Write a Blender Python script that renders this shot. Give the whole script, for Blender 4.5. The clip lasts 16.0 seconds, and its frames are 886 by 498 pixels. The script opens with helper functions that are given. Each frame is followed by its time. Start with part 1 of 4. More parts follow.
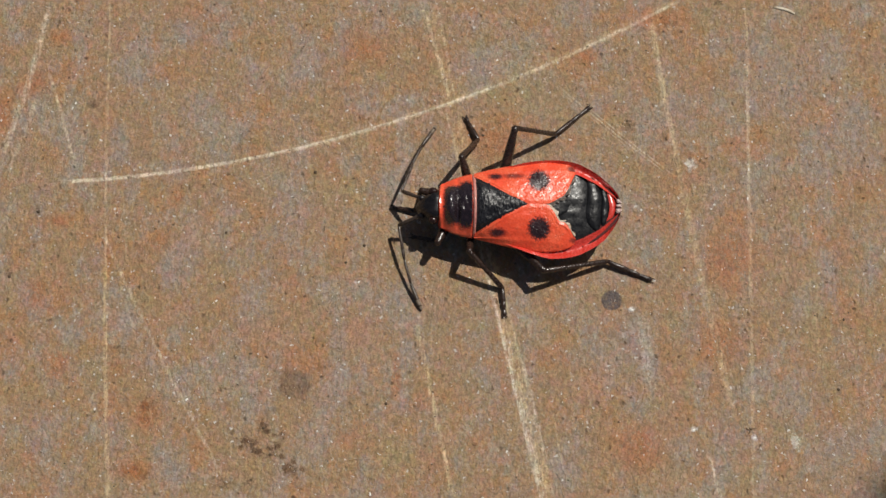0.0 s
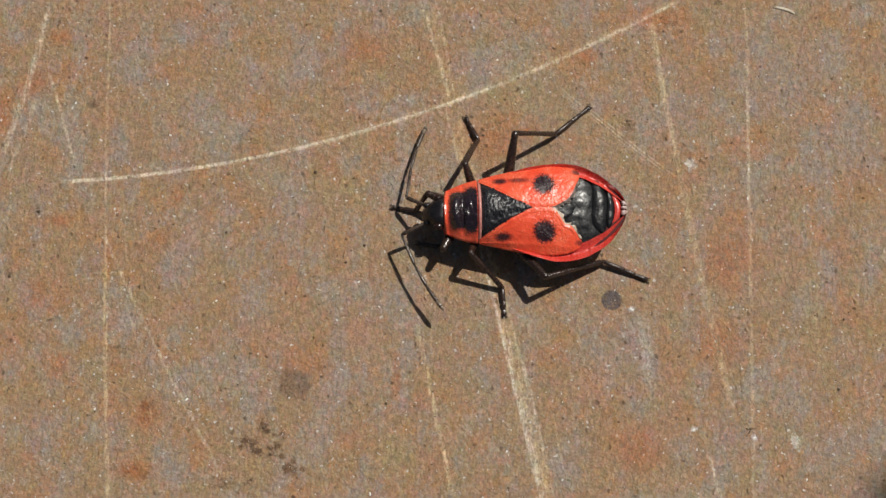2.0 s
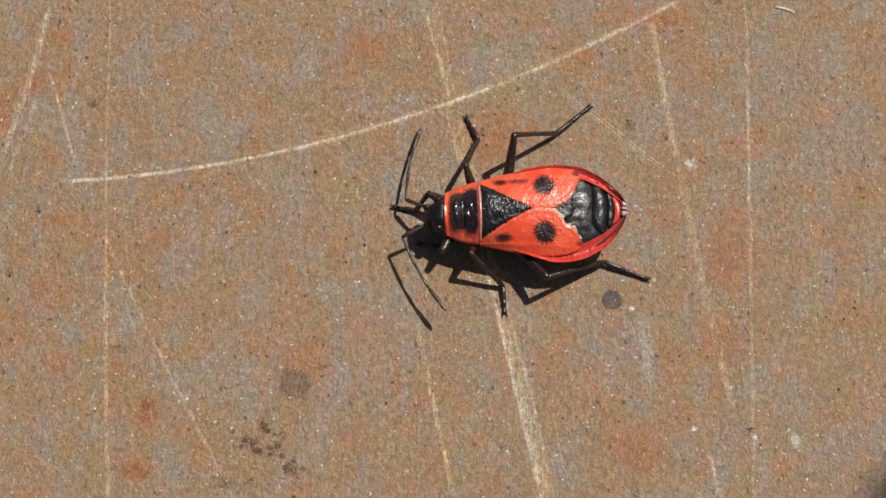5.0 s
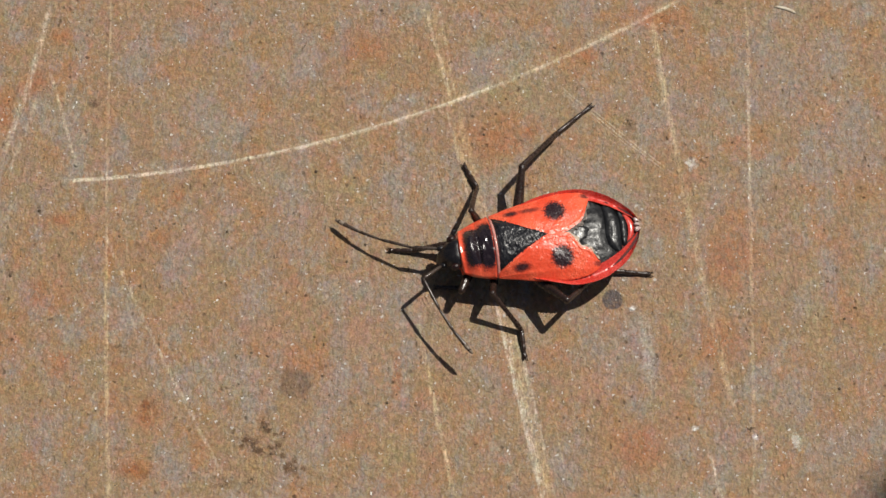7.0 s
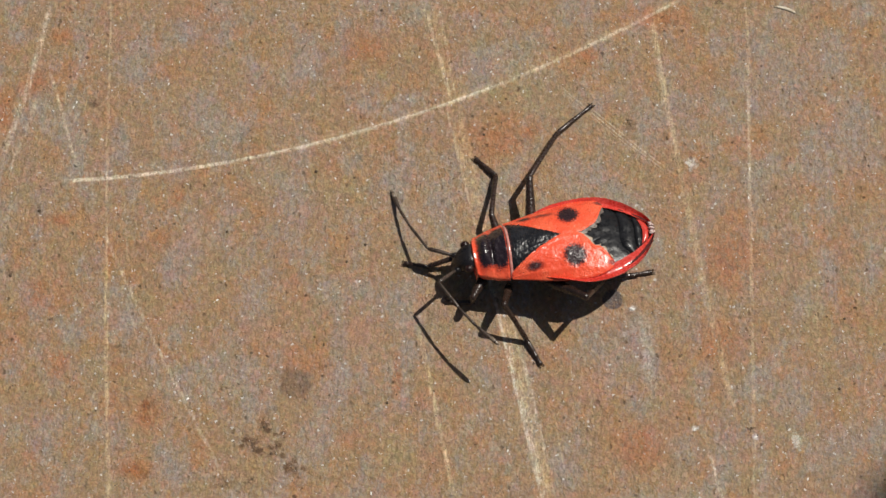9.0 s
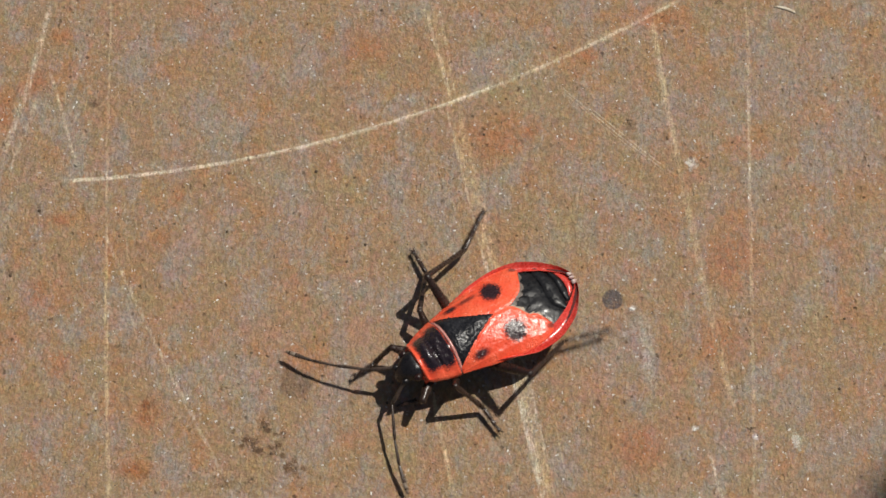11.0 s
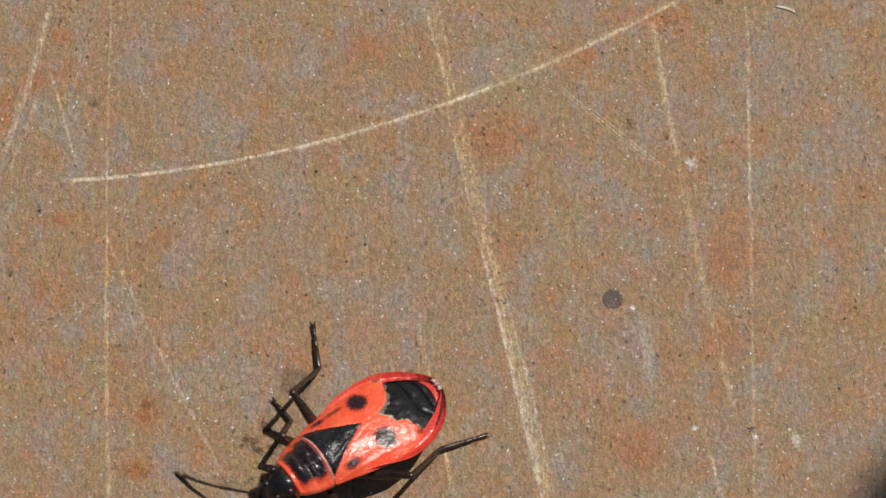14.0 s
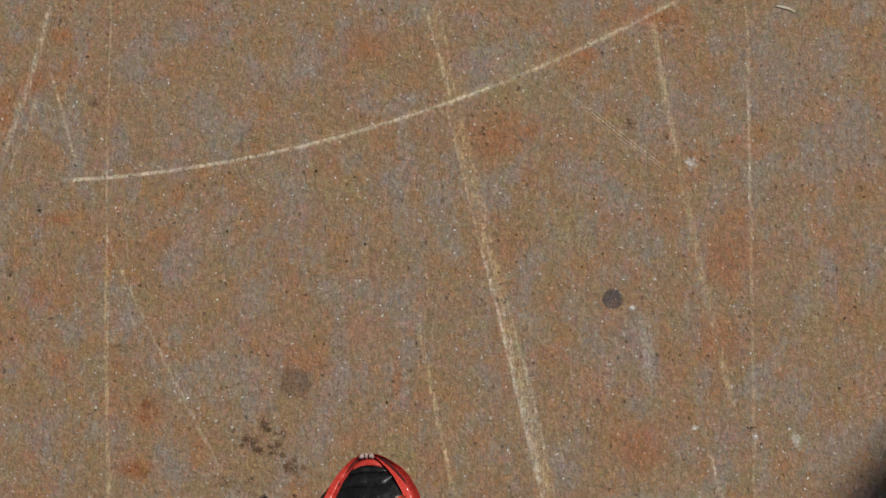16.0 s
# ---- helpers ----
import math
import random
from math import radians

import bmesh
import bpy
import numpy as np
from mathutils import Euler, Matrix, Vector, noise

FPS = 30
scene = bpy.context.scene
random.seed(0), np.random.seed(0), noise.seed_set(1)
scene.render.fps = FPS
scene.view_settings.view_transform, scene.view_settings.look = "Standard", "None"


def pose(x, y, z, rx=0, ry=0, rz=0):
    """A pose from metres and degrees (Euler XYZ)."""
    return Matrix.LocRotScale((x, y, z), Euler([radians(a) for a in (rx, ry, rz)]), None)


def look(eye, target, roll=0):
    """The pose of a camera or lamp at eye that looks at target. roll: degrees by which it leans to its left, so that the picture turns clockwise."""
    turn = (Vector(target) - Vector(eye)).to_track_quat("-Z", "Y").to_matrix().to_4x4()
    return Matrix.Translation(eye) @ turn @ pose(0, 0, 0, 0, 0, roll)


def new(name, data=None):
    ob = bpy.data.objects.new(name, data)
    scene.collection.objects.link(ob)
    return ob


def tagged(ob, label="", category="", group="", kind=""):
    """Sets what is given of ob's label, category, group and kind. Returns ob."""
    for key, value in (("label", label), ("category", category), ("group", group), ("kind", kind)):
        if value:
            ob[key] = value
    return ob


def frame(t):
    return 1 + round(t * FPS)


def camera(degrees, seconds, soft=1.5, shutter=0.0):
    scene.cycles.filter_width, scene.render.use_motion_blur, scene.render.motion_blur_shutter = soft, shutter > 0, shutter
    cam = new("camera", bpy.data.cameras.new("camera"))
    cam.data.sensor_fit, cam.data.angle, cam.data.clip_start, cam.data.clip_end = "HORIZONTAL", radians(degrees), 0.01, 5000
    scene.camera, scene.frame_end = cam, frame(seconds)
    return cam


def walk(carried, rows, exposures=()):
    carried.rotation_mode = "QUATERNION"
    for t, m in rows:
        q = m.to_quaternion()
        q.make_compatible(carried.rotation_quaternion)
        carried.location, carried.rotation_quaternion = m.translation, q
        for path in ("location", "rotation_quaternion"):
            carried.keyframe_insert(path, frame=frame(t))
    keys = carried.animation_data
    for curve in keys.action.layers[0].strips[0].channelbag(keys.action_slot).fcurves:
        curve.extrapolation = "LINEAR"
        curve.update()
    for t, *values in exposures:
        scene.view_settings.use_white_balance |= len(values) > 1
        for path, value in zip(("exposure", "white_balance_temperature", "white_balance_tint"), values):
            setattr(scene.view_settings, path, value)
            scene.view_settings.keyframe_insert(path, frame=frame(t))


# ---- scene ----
MM = 0.001
TILT = radians(18)
REACH = 0.13339
EYE = Vector((0, -REACH * math.sin(TILT), REACH * math.cos(TILT)))


def steady(dx, dy):
    """The camera's pose on its stand, which gives by a few hundredths of a millimetre."""
    shift = Vector((dx * MM, dy * MM, 0))
    return look(EYE + shift, shift)


cam = camera(20, 16.0, shutter=0.5)
walk(cam, [(0.0, steady(0, 0)), (4.0, steady(0, -0.02)), (6.5, steady(-0.045, -0.04)),
           (12.0, steady(-0.05, -0.05)), (16.0, steady(-0.05, -0.08))],
     exposures=[(0.0, -0.12), (1.0, -0.12), (3.5, -0.04), (7.0, 0.02), (8.0, 0.04), (9.0, -0.02), (12.5, -0.06), (14.0, -0.07), (14.5, -0.13), (15.0, -0.20), (15.5, -0.32), (16.0, -0.53)])

# ---- daylight ----
SUN_HEIGHT, SUN_TURN = radians(59.4), radians(52.5)
sun_way = Vector((math.cos(SUN_HEIGHT) * math.sin(SUN_TURN), math.cos(SUN_HEIGHT) * math.cos(SUN_TURN), math.sin(SUN_HEIGHT)))
world = bpy.data.worlds.new("sky")
scene.world = world
world.use_nodes = True
sky = world.node_tree.nodes.new("ShaderNodeTexSky")
sky.sky_type, sky.sun_disc = "NISHITA", False
sky.dust_density, sky.ozone_density = 3.0, 0.8
sky.sun_elevation, sky.sun_rotation = SUN_HEIGHT, SUN_TURN
back = world.node_tree.nodes["Background"]
back.inputs["Strength"].default_value = 0.030
world.node_tree.links.new(sky.outputs[0], back.inputs["Color"])
sun = new("sun", bpy.data.lights.new("sun", "SUN"))
sun.data.energy, sun.data.angle, sun.data.color = 4.20, radians(0.53), (1.0, 0.958, 0.872)
sun.matrix_world = look(sun_way, (0, 0, 0))


# ---- materials ----
class Net:
    """A node material, written as arithmetic on sockets."""

    def __init__(self, name):
        self.mat = bpy.data.materials.new(name)
        self.mat.use_nodes = True
        self.tree = self.mat.node_tree
        self.shader = self.tree.nodes["Principled BSDF"]
        self.place = self.scaled(self.add("ShaderNodeTexCoord").outputs["Object"], (1000, 1000, 1000))

    def add(self, kind):
        return self.tree.nodes.new(kind)

    def plug(self, socket, value):
        if isinstance(value, bpy.types.NodeSocket):
            self.tree.links.new(value, socket)
        else:
            socket.default_value = value

    def scaled(self, vector, factors):
        node = self.add("ShaderNodeVectorMath")
        node.operation = "MULTIPLY"
        self.plug(node.inputs[0], vector)
        node.inputs[1].default_value = factors
        return node.outputs[0]

    def shifted(self, vector, by):
        node = self.add("ShaderNodeVectorMath")
        node.operation = "ADD"
        self.plug(node.inputs[0], vector)
        self.plug(node.inputs[1], by)
        return node.outputs[0]

    def length(self, vector):
        node = self.add("ShaderNodeVectorMath")
        node.operation = "LENGTH"
        self.plug(node.inputs[0], vector)
        return node.outputs["Value"]

    def axes(self, vector):
        node = self.add("ShaderNodeSeparateXYZ")
        self.plug(node.inputs[0], vector)
        return node.outputs

    def calc(self, op, a, b=0.0, c=0.0):
        node = self.add("ShaderNodeMath")
        node.operation = op
        for socket, value in zip(node.inputs, (a, b, c)):
            self.plug(socket, value)
        return node.outputs[0]

    def step(self, value, lo, hi, out_lo=0.0, out_hi=1.0):
        node = self.add("ShaderNodeMapRange")
        node.interpolation_type = "SMOOTHSTEP"
        for key, v in (("Value", value), ("From Min", lo), ("From Max", hi), ("To Min", out_lo), ("To Max", out_hi)):
            self.plug(node.inputs[key], v)
        return node.outputs["Result"]

    def noise(self, scale, detail=3.0, rough=0.55, vector=None, color=False):
        node = self.add("ShaderNodeTexNoise")
        self.plug(node.inputs["Vector"], vector or self.place)
        node.inputs["Scale"].default_value, node.inputs["Detail"].default_value = scale, detail
        node.inputs["Roughness"].default_value = rough
        return node.outputs["Color" if color else "Fac"]

    def cells(self, scale, vector=None, what="Distance"):
        node = self.add("ShaderNodeTexVoronoi")
        self.plug(node.inputs["Vector"], vector or self.place)
        node.inputs["Scale"].default_value = scale
        return node.outputs[what]

    def mix(self, fac, a, b, blend="MIX"):
        node = self.add("ShaderNodeMix")
        node.data_type, node.blend_type = "RGBA", blend
        self.plug(node.inputs[0], fac)
        for socket, v in ((node.inputs[6], a), (node.inputs[7], b)):
            self.plug(socket, v if isinstance(v, bpy.types.NodeSocket) else (*v, 1.0))
        return node.outputs[2]

    def bump(self, height, strength, depth, after=None):
        node = self.add("ShaderNodeBump")
        self.plug(node.inputs["Height"], height)
        node.inputs["Strength"].default_value, node.inputs["Distance"].default_value = strength, depth * MM
        if after:
            self.plug(node.inputs["Normal"], after)
        return node.outputs[0]

    def finish(self, color, rough, normal=None, metal=0.0, coat=0.0, gloss=0.5):
        s = self.shader.inputs
        self.plug(s["Base Color"], color if isinstance(color, bpy.types.NodeSocket) else (*color, 1.0))
        self.plug(s["Roughness"], rough)
        self.plug(s["Metallic"], metal)
        self.plug(s["Coat Weight"], coat)
        self.plug(s["Specular IOR Level"], gloss)
        if normal:
            self.plug(s["Normal"], normal)
        return self.mat


# Scratches: centre line across = a + b along + c along^2, from, to, half width, strength, tone (0 pale, 1 yellow)
BAND_SCRATCHES = [
    (1.90, -0.1283, -0.00620, 8.07, 14.6, 0.15, 0.70, 0.35), (1.11, 0.0051, -0.00773, 8.23, 14.6, 0.11, 0.65, 0.4), (1.39, -0.0600, -0.00700, 8.0, 14.6, 0.48, 0.38, 0.9),
    (2.34, -0.2273, -0.00029, -14.2, 8.23, 0.50, 0.60, 0.85), (2.02, -0.2290, -0.00029, -14.2, 0.0, 0.13, 0.89, 0.0), (2.35, -0.2260, -0.00029, -14.2, 2.0, 0.07, 0.60, 0.5),
    (2.68, -0.2280, -0.00029, -14.2, -2.0, 0.07, 0.60, 0.5), (1.95, -0.2250, -0.00029, -2.0, 8.2, 0.08, 0.70, 0.4), (2.18, -0.2300, -0.00029, -14.2, -4.0, 0.06, 0.75, 0.1),
]
LONG_SCRATCHES = [
    (13.422, -0.1768, 0.00094, -9.4, 13.2, 0.24, 0.46, 0.75), (13.57, -0.2061, 0.0031, 5.0, 13.6, 0.17, 0.56, 0.55), (16.30, 0.0219, 0.0, -14.2, 14.6, 0.13, 0.46, 0.6), (16.29, 0.0219, 0.0, 2.0, 10.5, 0.08, 0.34, 0.1),
    (-25.66, 0.4229, -0.00940, 4.8, 14.6, 0.22, 0.62, 0.3), (-24.95, 0.4229, -0.00940, 3.8, 9.6, 0.16, 0.42, 0.3), (-18.540, -0.2431, -0.00384, 4.3, 10.4, 0.11, 0.7, 0.3),
    (-17.93, -0.0365, 0.0012, -14.2, 14.6, 0.10, 0.50, 0.7), (-17.93, -0.0365, 0.0012, -14.2, -0.2, 0.15, 0.66, 0.8), (-17.681, -0.4717, 0.00321, -12.8, 1.3, 0.14, 0.44, 0.15), (-2.151, -0.1828, 0.00132, -14.2, -3.7, 0.16, 0.88, 0.75),
]
FAINT_SCRATCHES_AND_GLINT = [
    (17.679, -1.4324, 0.02239, 4.0, 10.0, 0.08, 0.55, 0.1), (17.95, -1.4324, 0.02239, 4.0, 8.4, 0.07, 0.55, 0.2), (17.45, -1.4324, 0.02239, 4.2, 9.5, 0.06, 0.35, 0.1),
    (11.557, -0.2015, 0.0, -14.2, -10.7, 0.13, 0.40, 0.1), (19.745, 0.0122, 0.0, -8.6, 2.0, 0.13, 0.22, 1.0), (-16.833, -0.0897, 0.0, -1.2, 3.5, 0.06, 0.35, 0.5),
    # the 10.374 row is no scratch: a broad white glint painted in
    (-3.550, -0.0843, 0.0, 5.5, 10.4, 0.07, 0.28, 0.8), (10.374, -0.0575, 0.0, -8.2, -3.2, 0.42, 0.38, 0.0), (21.3, 0.03, 0.0, 3.0, 12.0, 0.2, 0.12, 0.7),
]
SHORT_SCRATCHES = [
    (14.610, -0.9172, 0.0, 11.5, 13.7, 0.07, 0.25, 0.2), (4.246, -0.1626, 0.0, -12.7, -9.0, 0.07, 0.50, 0.4), (2.80, -0.2236, 0.0, -12.2, -5.6, 0.09, 0.75, 0.2), (10.615, -0.2752, 0.0, -14.2, -10.6, 0.11, 0.50, 0.1), (-4.408, -0.2670, 0.0, -8.0, -5.0, 0.07, 0.35, 0.7),
    (16.110, -0.9137, 0.0, -7.7, -6.0, 0.09, 0.35, 0.0), (-17.797, -0.4037, -0.01285, -9.8, -1.2, 0.08, 0.22, 0.6), (-6.9, -0.10, 0.0, -13.5, -10.0, 0.06, 0.3, 0.5),
]
CROSS_SCRATCHES = [(8.15, 0.37532, 0.0079, -20.9, 13.2, 0.135, 1.0, 0.15), (8.20, 0.37532, 0.0079, -9.0, 13.2, 0.30, 0.45, 0.8), (8.18, 0.37532, 0.0079, -12.0, 3.5, 0.07, 0.8, 0.0)]
# Stains: x, y, radius across, radius along
DARK_SPOTS = [
    (-16.97, -5.51, 0.36, 0.25), (-9.80, -10.59, 0.36, 0.44), (-11.38, -12.76, 0.42, 0.32), (-9.33, -9.68, 0.24, 0.50), (-10.19, -10.47, 0.30, 0.28),
    (-9.68, -10.97, 0.42, 0.19), (-8.86, -11.15, 0.27, 0.28), (-8.32, -10.07, 0.27, 0.25), (-7.90, -11.99, 0.48, 0.32), (-9.99, -12.56, 0.30, 0.22),
    (-21.62, 2.16, 0.18, 0.35), (-22.97, -1.32, 0.18, 0.35), (2.10, 6.50, 0.27, 0.28), (10.00, 7.02, 0.36, 0.38), (12.39, 13.03, 0.48, 0.38),
    (-18.96, 8.26, 0.36, 0.32), (15.06, 14.21, 0.30, 0.25), (-16.30, -11.99, 0.60, 0.28), (-15.35, -8.62, 0.36, 0.50),
]
RUST_SPOTS = [
    (-20.14, 1.58, 1.35, 0.50), (-21.45, -2.42, 0.78, 1.26), (-17.78, -0.91, 0.30, 1.58), (-15.24, -9.08, 1.20, 1.32), (-15.87, -11.99, 1.26, 0.82),
    (-20.22, -6.34, 0.90, 1.26), (-20.94, 12.16, 0.84, 0.69), (-23.71, 7.41, 0.54, 1.32), (-2.48, -6.95, 0.30, 1.42), (11.94, 13.37, 1.80, 0.94),
    (7.9, 11.1, 0.8, 0.5), (4.6, 6.6, 0.55, 0.5), (-15.0, 0.4, 1.1, 0.8), (-14.26, 3.0, 0.6, 0.8), (-23.6, 8.0, 0.5, 1.2), (-4.43, 11.36, 1.80, 1.26), (15.47, -0.28, 2.10, 2.83), (10.12, -10.74, 2.10, 1.89), (2.92, 6.11, 2.40, 1.58), (-7.22, -6.19, 1.35, 1.10),
    (-22.19, 9.38, 0.90, 0.94), (14.40, -5.27, 1.50, 1.89),
]
GREY_PATCHES = [
    (-23.17, 12.16, 0.84, 0.79), (-14.16, 12.36, 1.14, 1.01), (-10.25, -3.10, 1.80, 1.58), (9.67, -4.96, 1.35, 1.89), (18.59, 9.71, 2.70, 2.83),
    (21.78, 6.11, 2.10, 2.83), (-14.67, 4.49, 1.80, 0.69), (-1.93, 1.30, 1.20, 1.89), (10.81, -6.49, 0.60, 1.89), (12.45, -11.03, 1.20, 1.58),
    (-5.79, -2.48, 1.50, 1.26), (-19.82, 4.49, 0.90, 1.26), (20.35, -11.03, 1.50, 1.89), (8.43, 8.07, 0.42, 0.94), (16.82, 3.53, 0.90, 1.89), (-14.0, 12.2, 0.7, 0.9), (-17.4, 5.4, 0.7, 1.1), (8.4, 8.3, 0.6, 1.0), (10.6, -6.8, 0.7, 1.3), (-5.5, -5.0, 0.6, 1.2), (-16.2, -4.0, 0.6, 1.2),
]
OLIVE_PATCHES = [
    (-15.80, -2.79, 0.78, 0.50), (4.47, 8.72, 2.70, 1.58), (3.79, -5.88, 0.48, 1.42), (-5.57, 3.53, 1.80, 1.26), (6.49, 0.66, 1.80, 1.89),
    (-2.45, -11.63, 1.80, 1.26), (19.51, -3.72, 0.90, 2.83),
]
PINK_PATCHES = [
    (-4.27, -4.96, 1.50, 1.58), (-9.32, -4.65, 1.80, 0.94), (7.84, -7.41, 1.50, 1.26), (-13.04, 0.66, 1.20, 1.26), (22.27, -7.71, 0.72, 0.63),
    (-17.37, -3.72, 0.90, 0.94),
]
PALE_FLAKES = [
    (13.29, 4.78, 0.33, 0.41), (18.24, -10.50, 0.24, 0.44), (9.91, -3.35, 0.21, 0.16), (13.02, -9.83, 0.21, 0.16), (16.14, -10.28, 0.21, 0.19),
    (-4.60, -1.85, 0.12, 0.13),
]
DRIED_DROP = [(-7.78, -7.41, 1.00, 0.92)]
OIL_DROP = [
    (8.88, -2.85, 0.57, 0.60),
]
RUST_PITS = [
    (-9.32, -9.63, 0.3, 0.27), (-9.13, -9.96, 0.22, 0.2), (-10.24, -10.45, 0.3, 0.27), (-10.44, -10.78, 0.2, 0.18), (-9.56, -11.05, 0.28, 0.25),
    (-8.95, -10.86, 0.2, 0.18), (-8.58, -10.67, 0.25, 0.23), (-8.08, -11.87, 0.33, 0.3), (-7.74, -11.54, 0.2, 0.18), (-8.35, -11.32, 0.2, 0.18),
    (-7.28, -11.95, 0.2, 0.18), (-8.78, -10.12, 0.18, 0.16), (-15.5, -8.58, 0.35, 0.32), (-15.61, -9.35, 0.25, 0.23), (-15.56, -12.22, 0.4, 0.36),
    (-16.04, -11.95, 0.3, 0.27),
]
# colour, strength, softness of each kind of stain
STAINS = [
    ((0.085, 0.048, 0.024), 0.85, 0.85, DARK_SPOTS),
    ((0.105, 0.054, 0.024), 0.95, 0.50, RUST_PITS),
    ((0.33, 0.125, 0.045), 0.72, 0.90, RUST_SPOTS),
    ((0.250, 0.222, 0.205), 0.55, 0.95, GREY_PATCHES),
    ((0.270, 0.215, 0.105), 0.55, 0.95, OLIVE_PATCHES),
    ((0.345, 0.190, 0.140), 0.50, 0.95, PINK_PATCHES),
    ((0.58, 0.55, 0.52), 0.70, 0.6, PALE_FLAKES),
    ((0.125, 0.066, 0.036), 0.66, 0.35, DRIED_DROP),
    ((0.060, 0.048, 0.052), 0.85, 0.15, OIL_DROP),
]


def rusty_steel():
    n = Net("rusty_steel")
    x, y, _ = n.axes(n.place)
    jolt = n.scaled(n.shifted(n.noise(3.1, 3, 0.7, color=True), (-0.5, -0.5, -0.5)), (0.35, 0.35, 0))
    ragged = n.shifted(n.place, jolt)
    drawn = n.scaled(n.shifted(ragged, n.scaled(n.place, (0.12, 0, 0))), (1.0, 0.85, 1.0))
    coarse = n.axes(n.cells(3.3, drawn, "Color"))
    medium = n.axes(n.cells(6.2, drawn, "Color"))
    small = n.axes(n.cells(11.5, drawn, "Color"))
    tilt = n.scaled(n.place, (1.0, 0.55, 1.0))
    brushed = n.noise(1.0, 4, 0.7, n.scaled(n.shifted(n.place, n.scaled(jolt, (0.3, 1, 0))), (4.0, 0.9, 1)))
    broad = n.noise(0.10, 4, 0.6)
    rusty = n.noise(0.42, 5, 0.68)
    greyish = n.noise(0.50, 5, 0.66, n.shifted(tilt, (31, 7, 0)))
    mossy = n.noise(0.33, 4, 0.65, n.shifted(n.place, (-17, 43, 0)))
    pinkish = n.noise(0.45, 4, 0.65, n.shifted(n.place, (57, -29, 0)))

    def chance(grain, field, weight, lo, hi, most):
        """How far a grain takes a tint: by its own luck and by the field it lies in."""
        return n.step(n.calc("MULTIPLY_ADD", field, weight, grain), lo, hi, 0.0, most)

    color = n.mix(n.step(broad, 0.40, 0.62), (0.268, 0.168, 0.092), (0.264, 0.175, 0.105))
    color = n.mix(n.step(rusty, 0.47, 0.62, 0.0, 0.66), color, (0.312, 0.152, 0.062))
    color = n.mix(n.calc("MULTIPLY", n.step(greyish, 0.47, 0.63, 0.0, 0.90), n.step(brushed, 0.35, 0.62, 0.45, 1.0)), color, (0.238, 0.206, 0.178))
    color = n.mix(chance(medium[0], rusty, 2.2, 1.65, 1.95, 0.16), color, (0.36, 0.152, 0.055))
    color = n.mix(chance(medium[1], greyish, 2.2, 1.65, 1.95, 0.30), color, (0.285, 0.250, 0.218))
    color = n.mix(chance(small[2], mossy, 2.0, 1.55, 1.85, 0.30), color, (0.285, 0.220, 0.095))
    color = n.mix(chance(coarse[0], pinkish, 2.0, 1.65, 2.0, 0.30), color, (0.36, 0.185, 0.135))
    color = n.mix(chance(small[0], rusty, 1.2, 1.30, 1.50, 0.12), color, (0.39, 0.185, 0.070))
    color = n.mix(chance(small[1], greyish, 1.4, 1.42, 1.62, 0.16), color, (0.255, 0.230, 0.222))
    wobble = n.calc("MULTIPLY_ADD", n.noise(1.1, 4, 0.7), 0.5, -0.25)
    fray = n.calc("MULTIPLY_ADD", n.noise(4.5, 3, 0.7), 2.0, -1.0)
    luck = n.calc("MULTIPLY_ADD", small[0], 0.5, n.calc("MULTIPLY", medium[1], 0.5))
    for sx, sy, rx, ry, soft, paint, strength in [(*spot, soft, paint, strength) for paint, strength, soft, spots in STAINS for spot in spots]:
        offset = n.scaled(n.shifted(n.place, (-sx, -sy, 0)), (1 / rx, 1 / ry, 0))
        far = n.calc("MULTIPLY_ADD", fray if max(rx, ry) < 0.55 and soft > 0.4 else wobble, 0.3 + 1.6 * soft, n.length(offset))
        there = n.step(far, 1.0 + 0.25 * soft, 1.0 - soft, 0.0, strength)
        broken = n.calc("MULTIPLY", there, n.step(luck, 0.2, 0.55, 0.25 if soft > 0.6 else 0.55, 1.0))
        color = n.mix(broken, color, paint)
    wear = n.step(n.noise(1.7, 5, 0.75), 0.34, 0.58, 0.30, 1.0)
    speckle = n.step(luck, 0.15, 0.60, 0.22, 1.0)
    gaps = n.step(n.noise(0.55, 4, 0.7, n.shifted(n.place, (5, 91, 0))), 0.40, 0.60, 0.38, 1.0)
    streak = n.step(n.noise(1.0, 4, 0.7, n.scaled(n.shifted(n.place, n.scaled(jolt, (0.25, 1, 0))), (5.5, 0.35, 1))), 0.36, 0.60, 0.25, 1.3)
    for rows, across in ((BAND_SCRATCHES, True), (LONG_SCRATCHES, True), (FAINT_SCRATCHES_AND_GLINT, True), (SHORT_SCRATCHES, True), (CROSS_SCRATCHES, False)):
        for a, b, c, lo, hi, half, strength, tone in rows:
            u, v = (x, y) if across else (y, x)
            line = n.calc("MULTIPLY_ADD", n.calc("MULTIPLY_ADD", v, c, b), v, a)
            off = n.calc("ABSOLUTE", n.calc("MULTIPLY_ADD", wobble, 0.30, n.calc("SUBTRACT", u, line)))
            body = n.step(off, half * 1.15, half * 0.3, 0.0, strength)
            ends = n.calc("MULTIPLY", n.step(v, lo, lo + 1.2), n.step(v, hi, hi - 1.2))
            mark = n.calc("MULTIPLY", n.calc("MULTIPLY", n.calc("MULTIPLY", body, streak) if across else body, ends), n.calc("MULTIPLY", wear, speckle) if across else n.calc("MULTIPLY", gaps, n.calc("MAXIMUM", speckle, 0.35)))
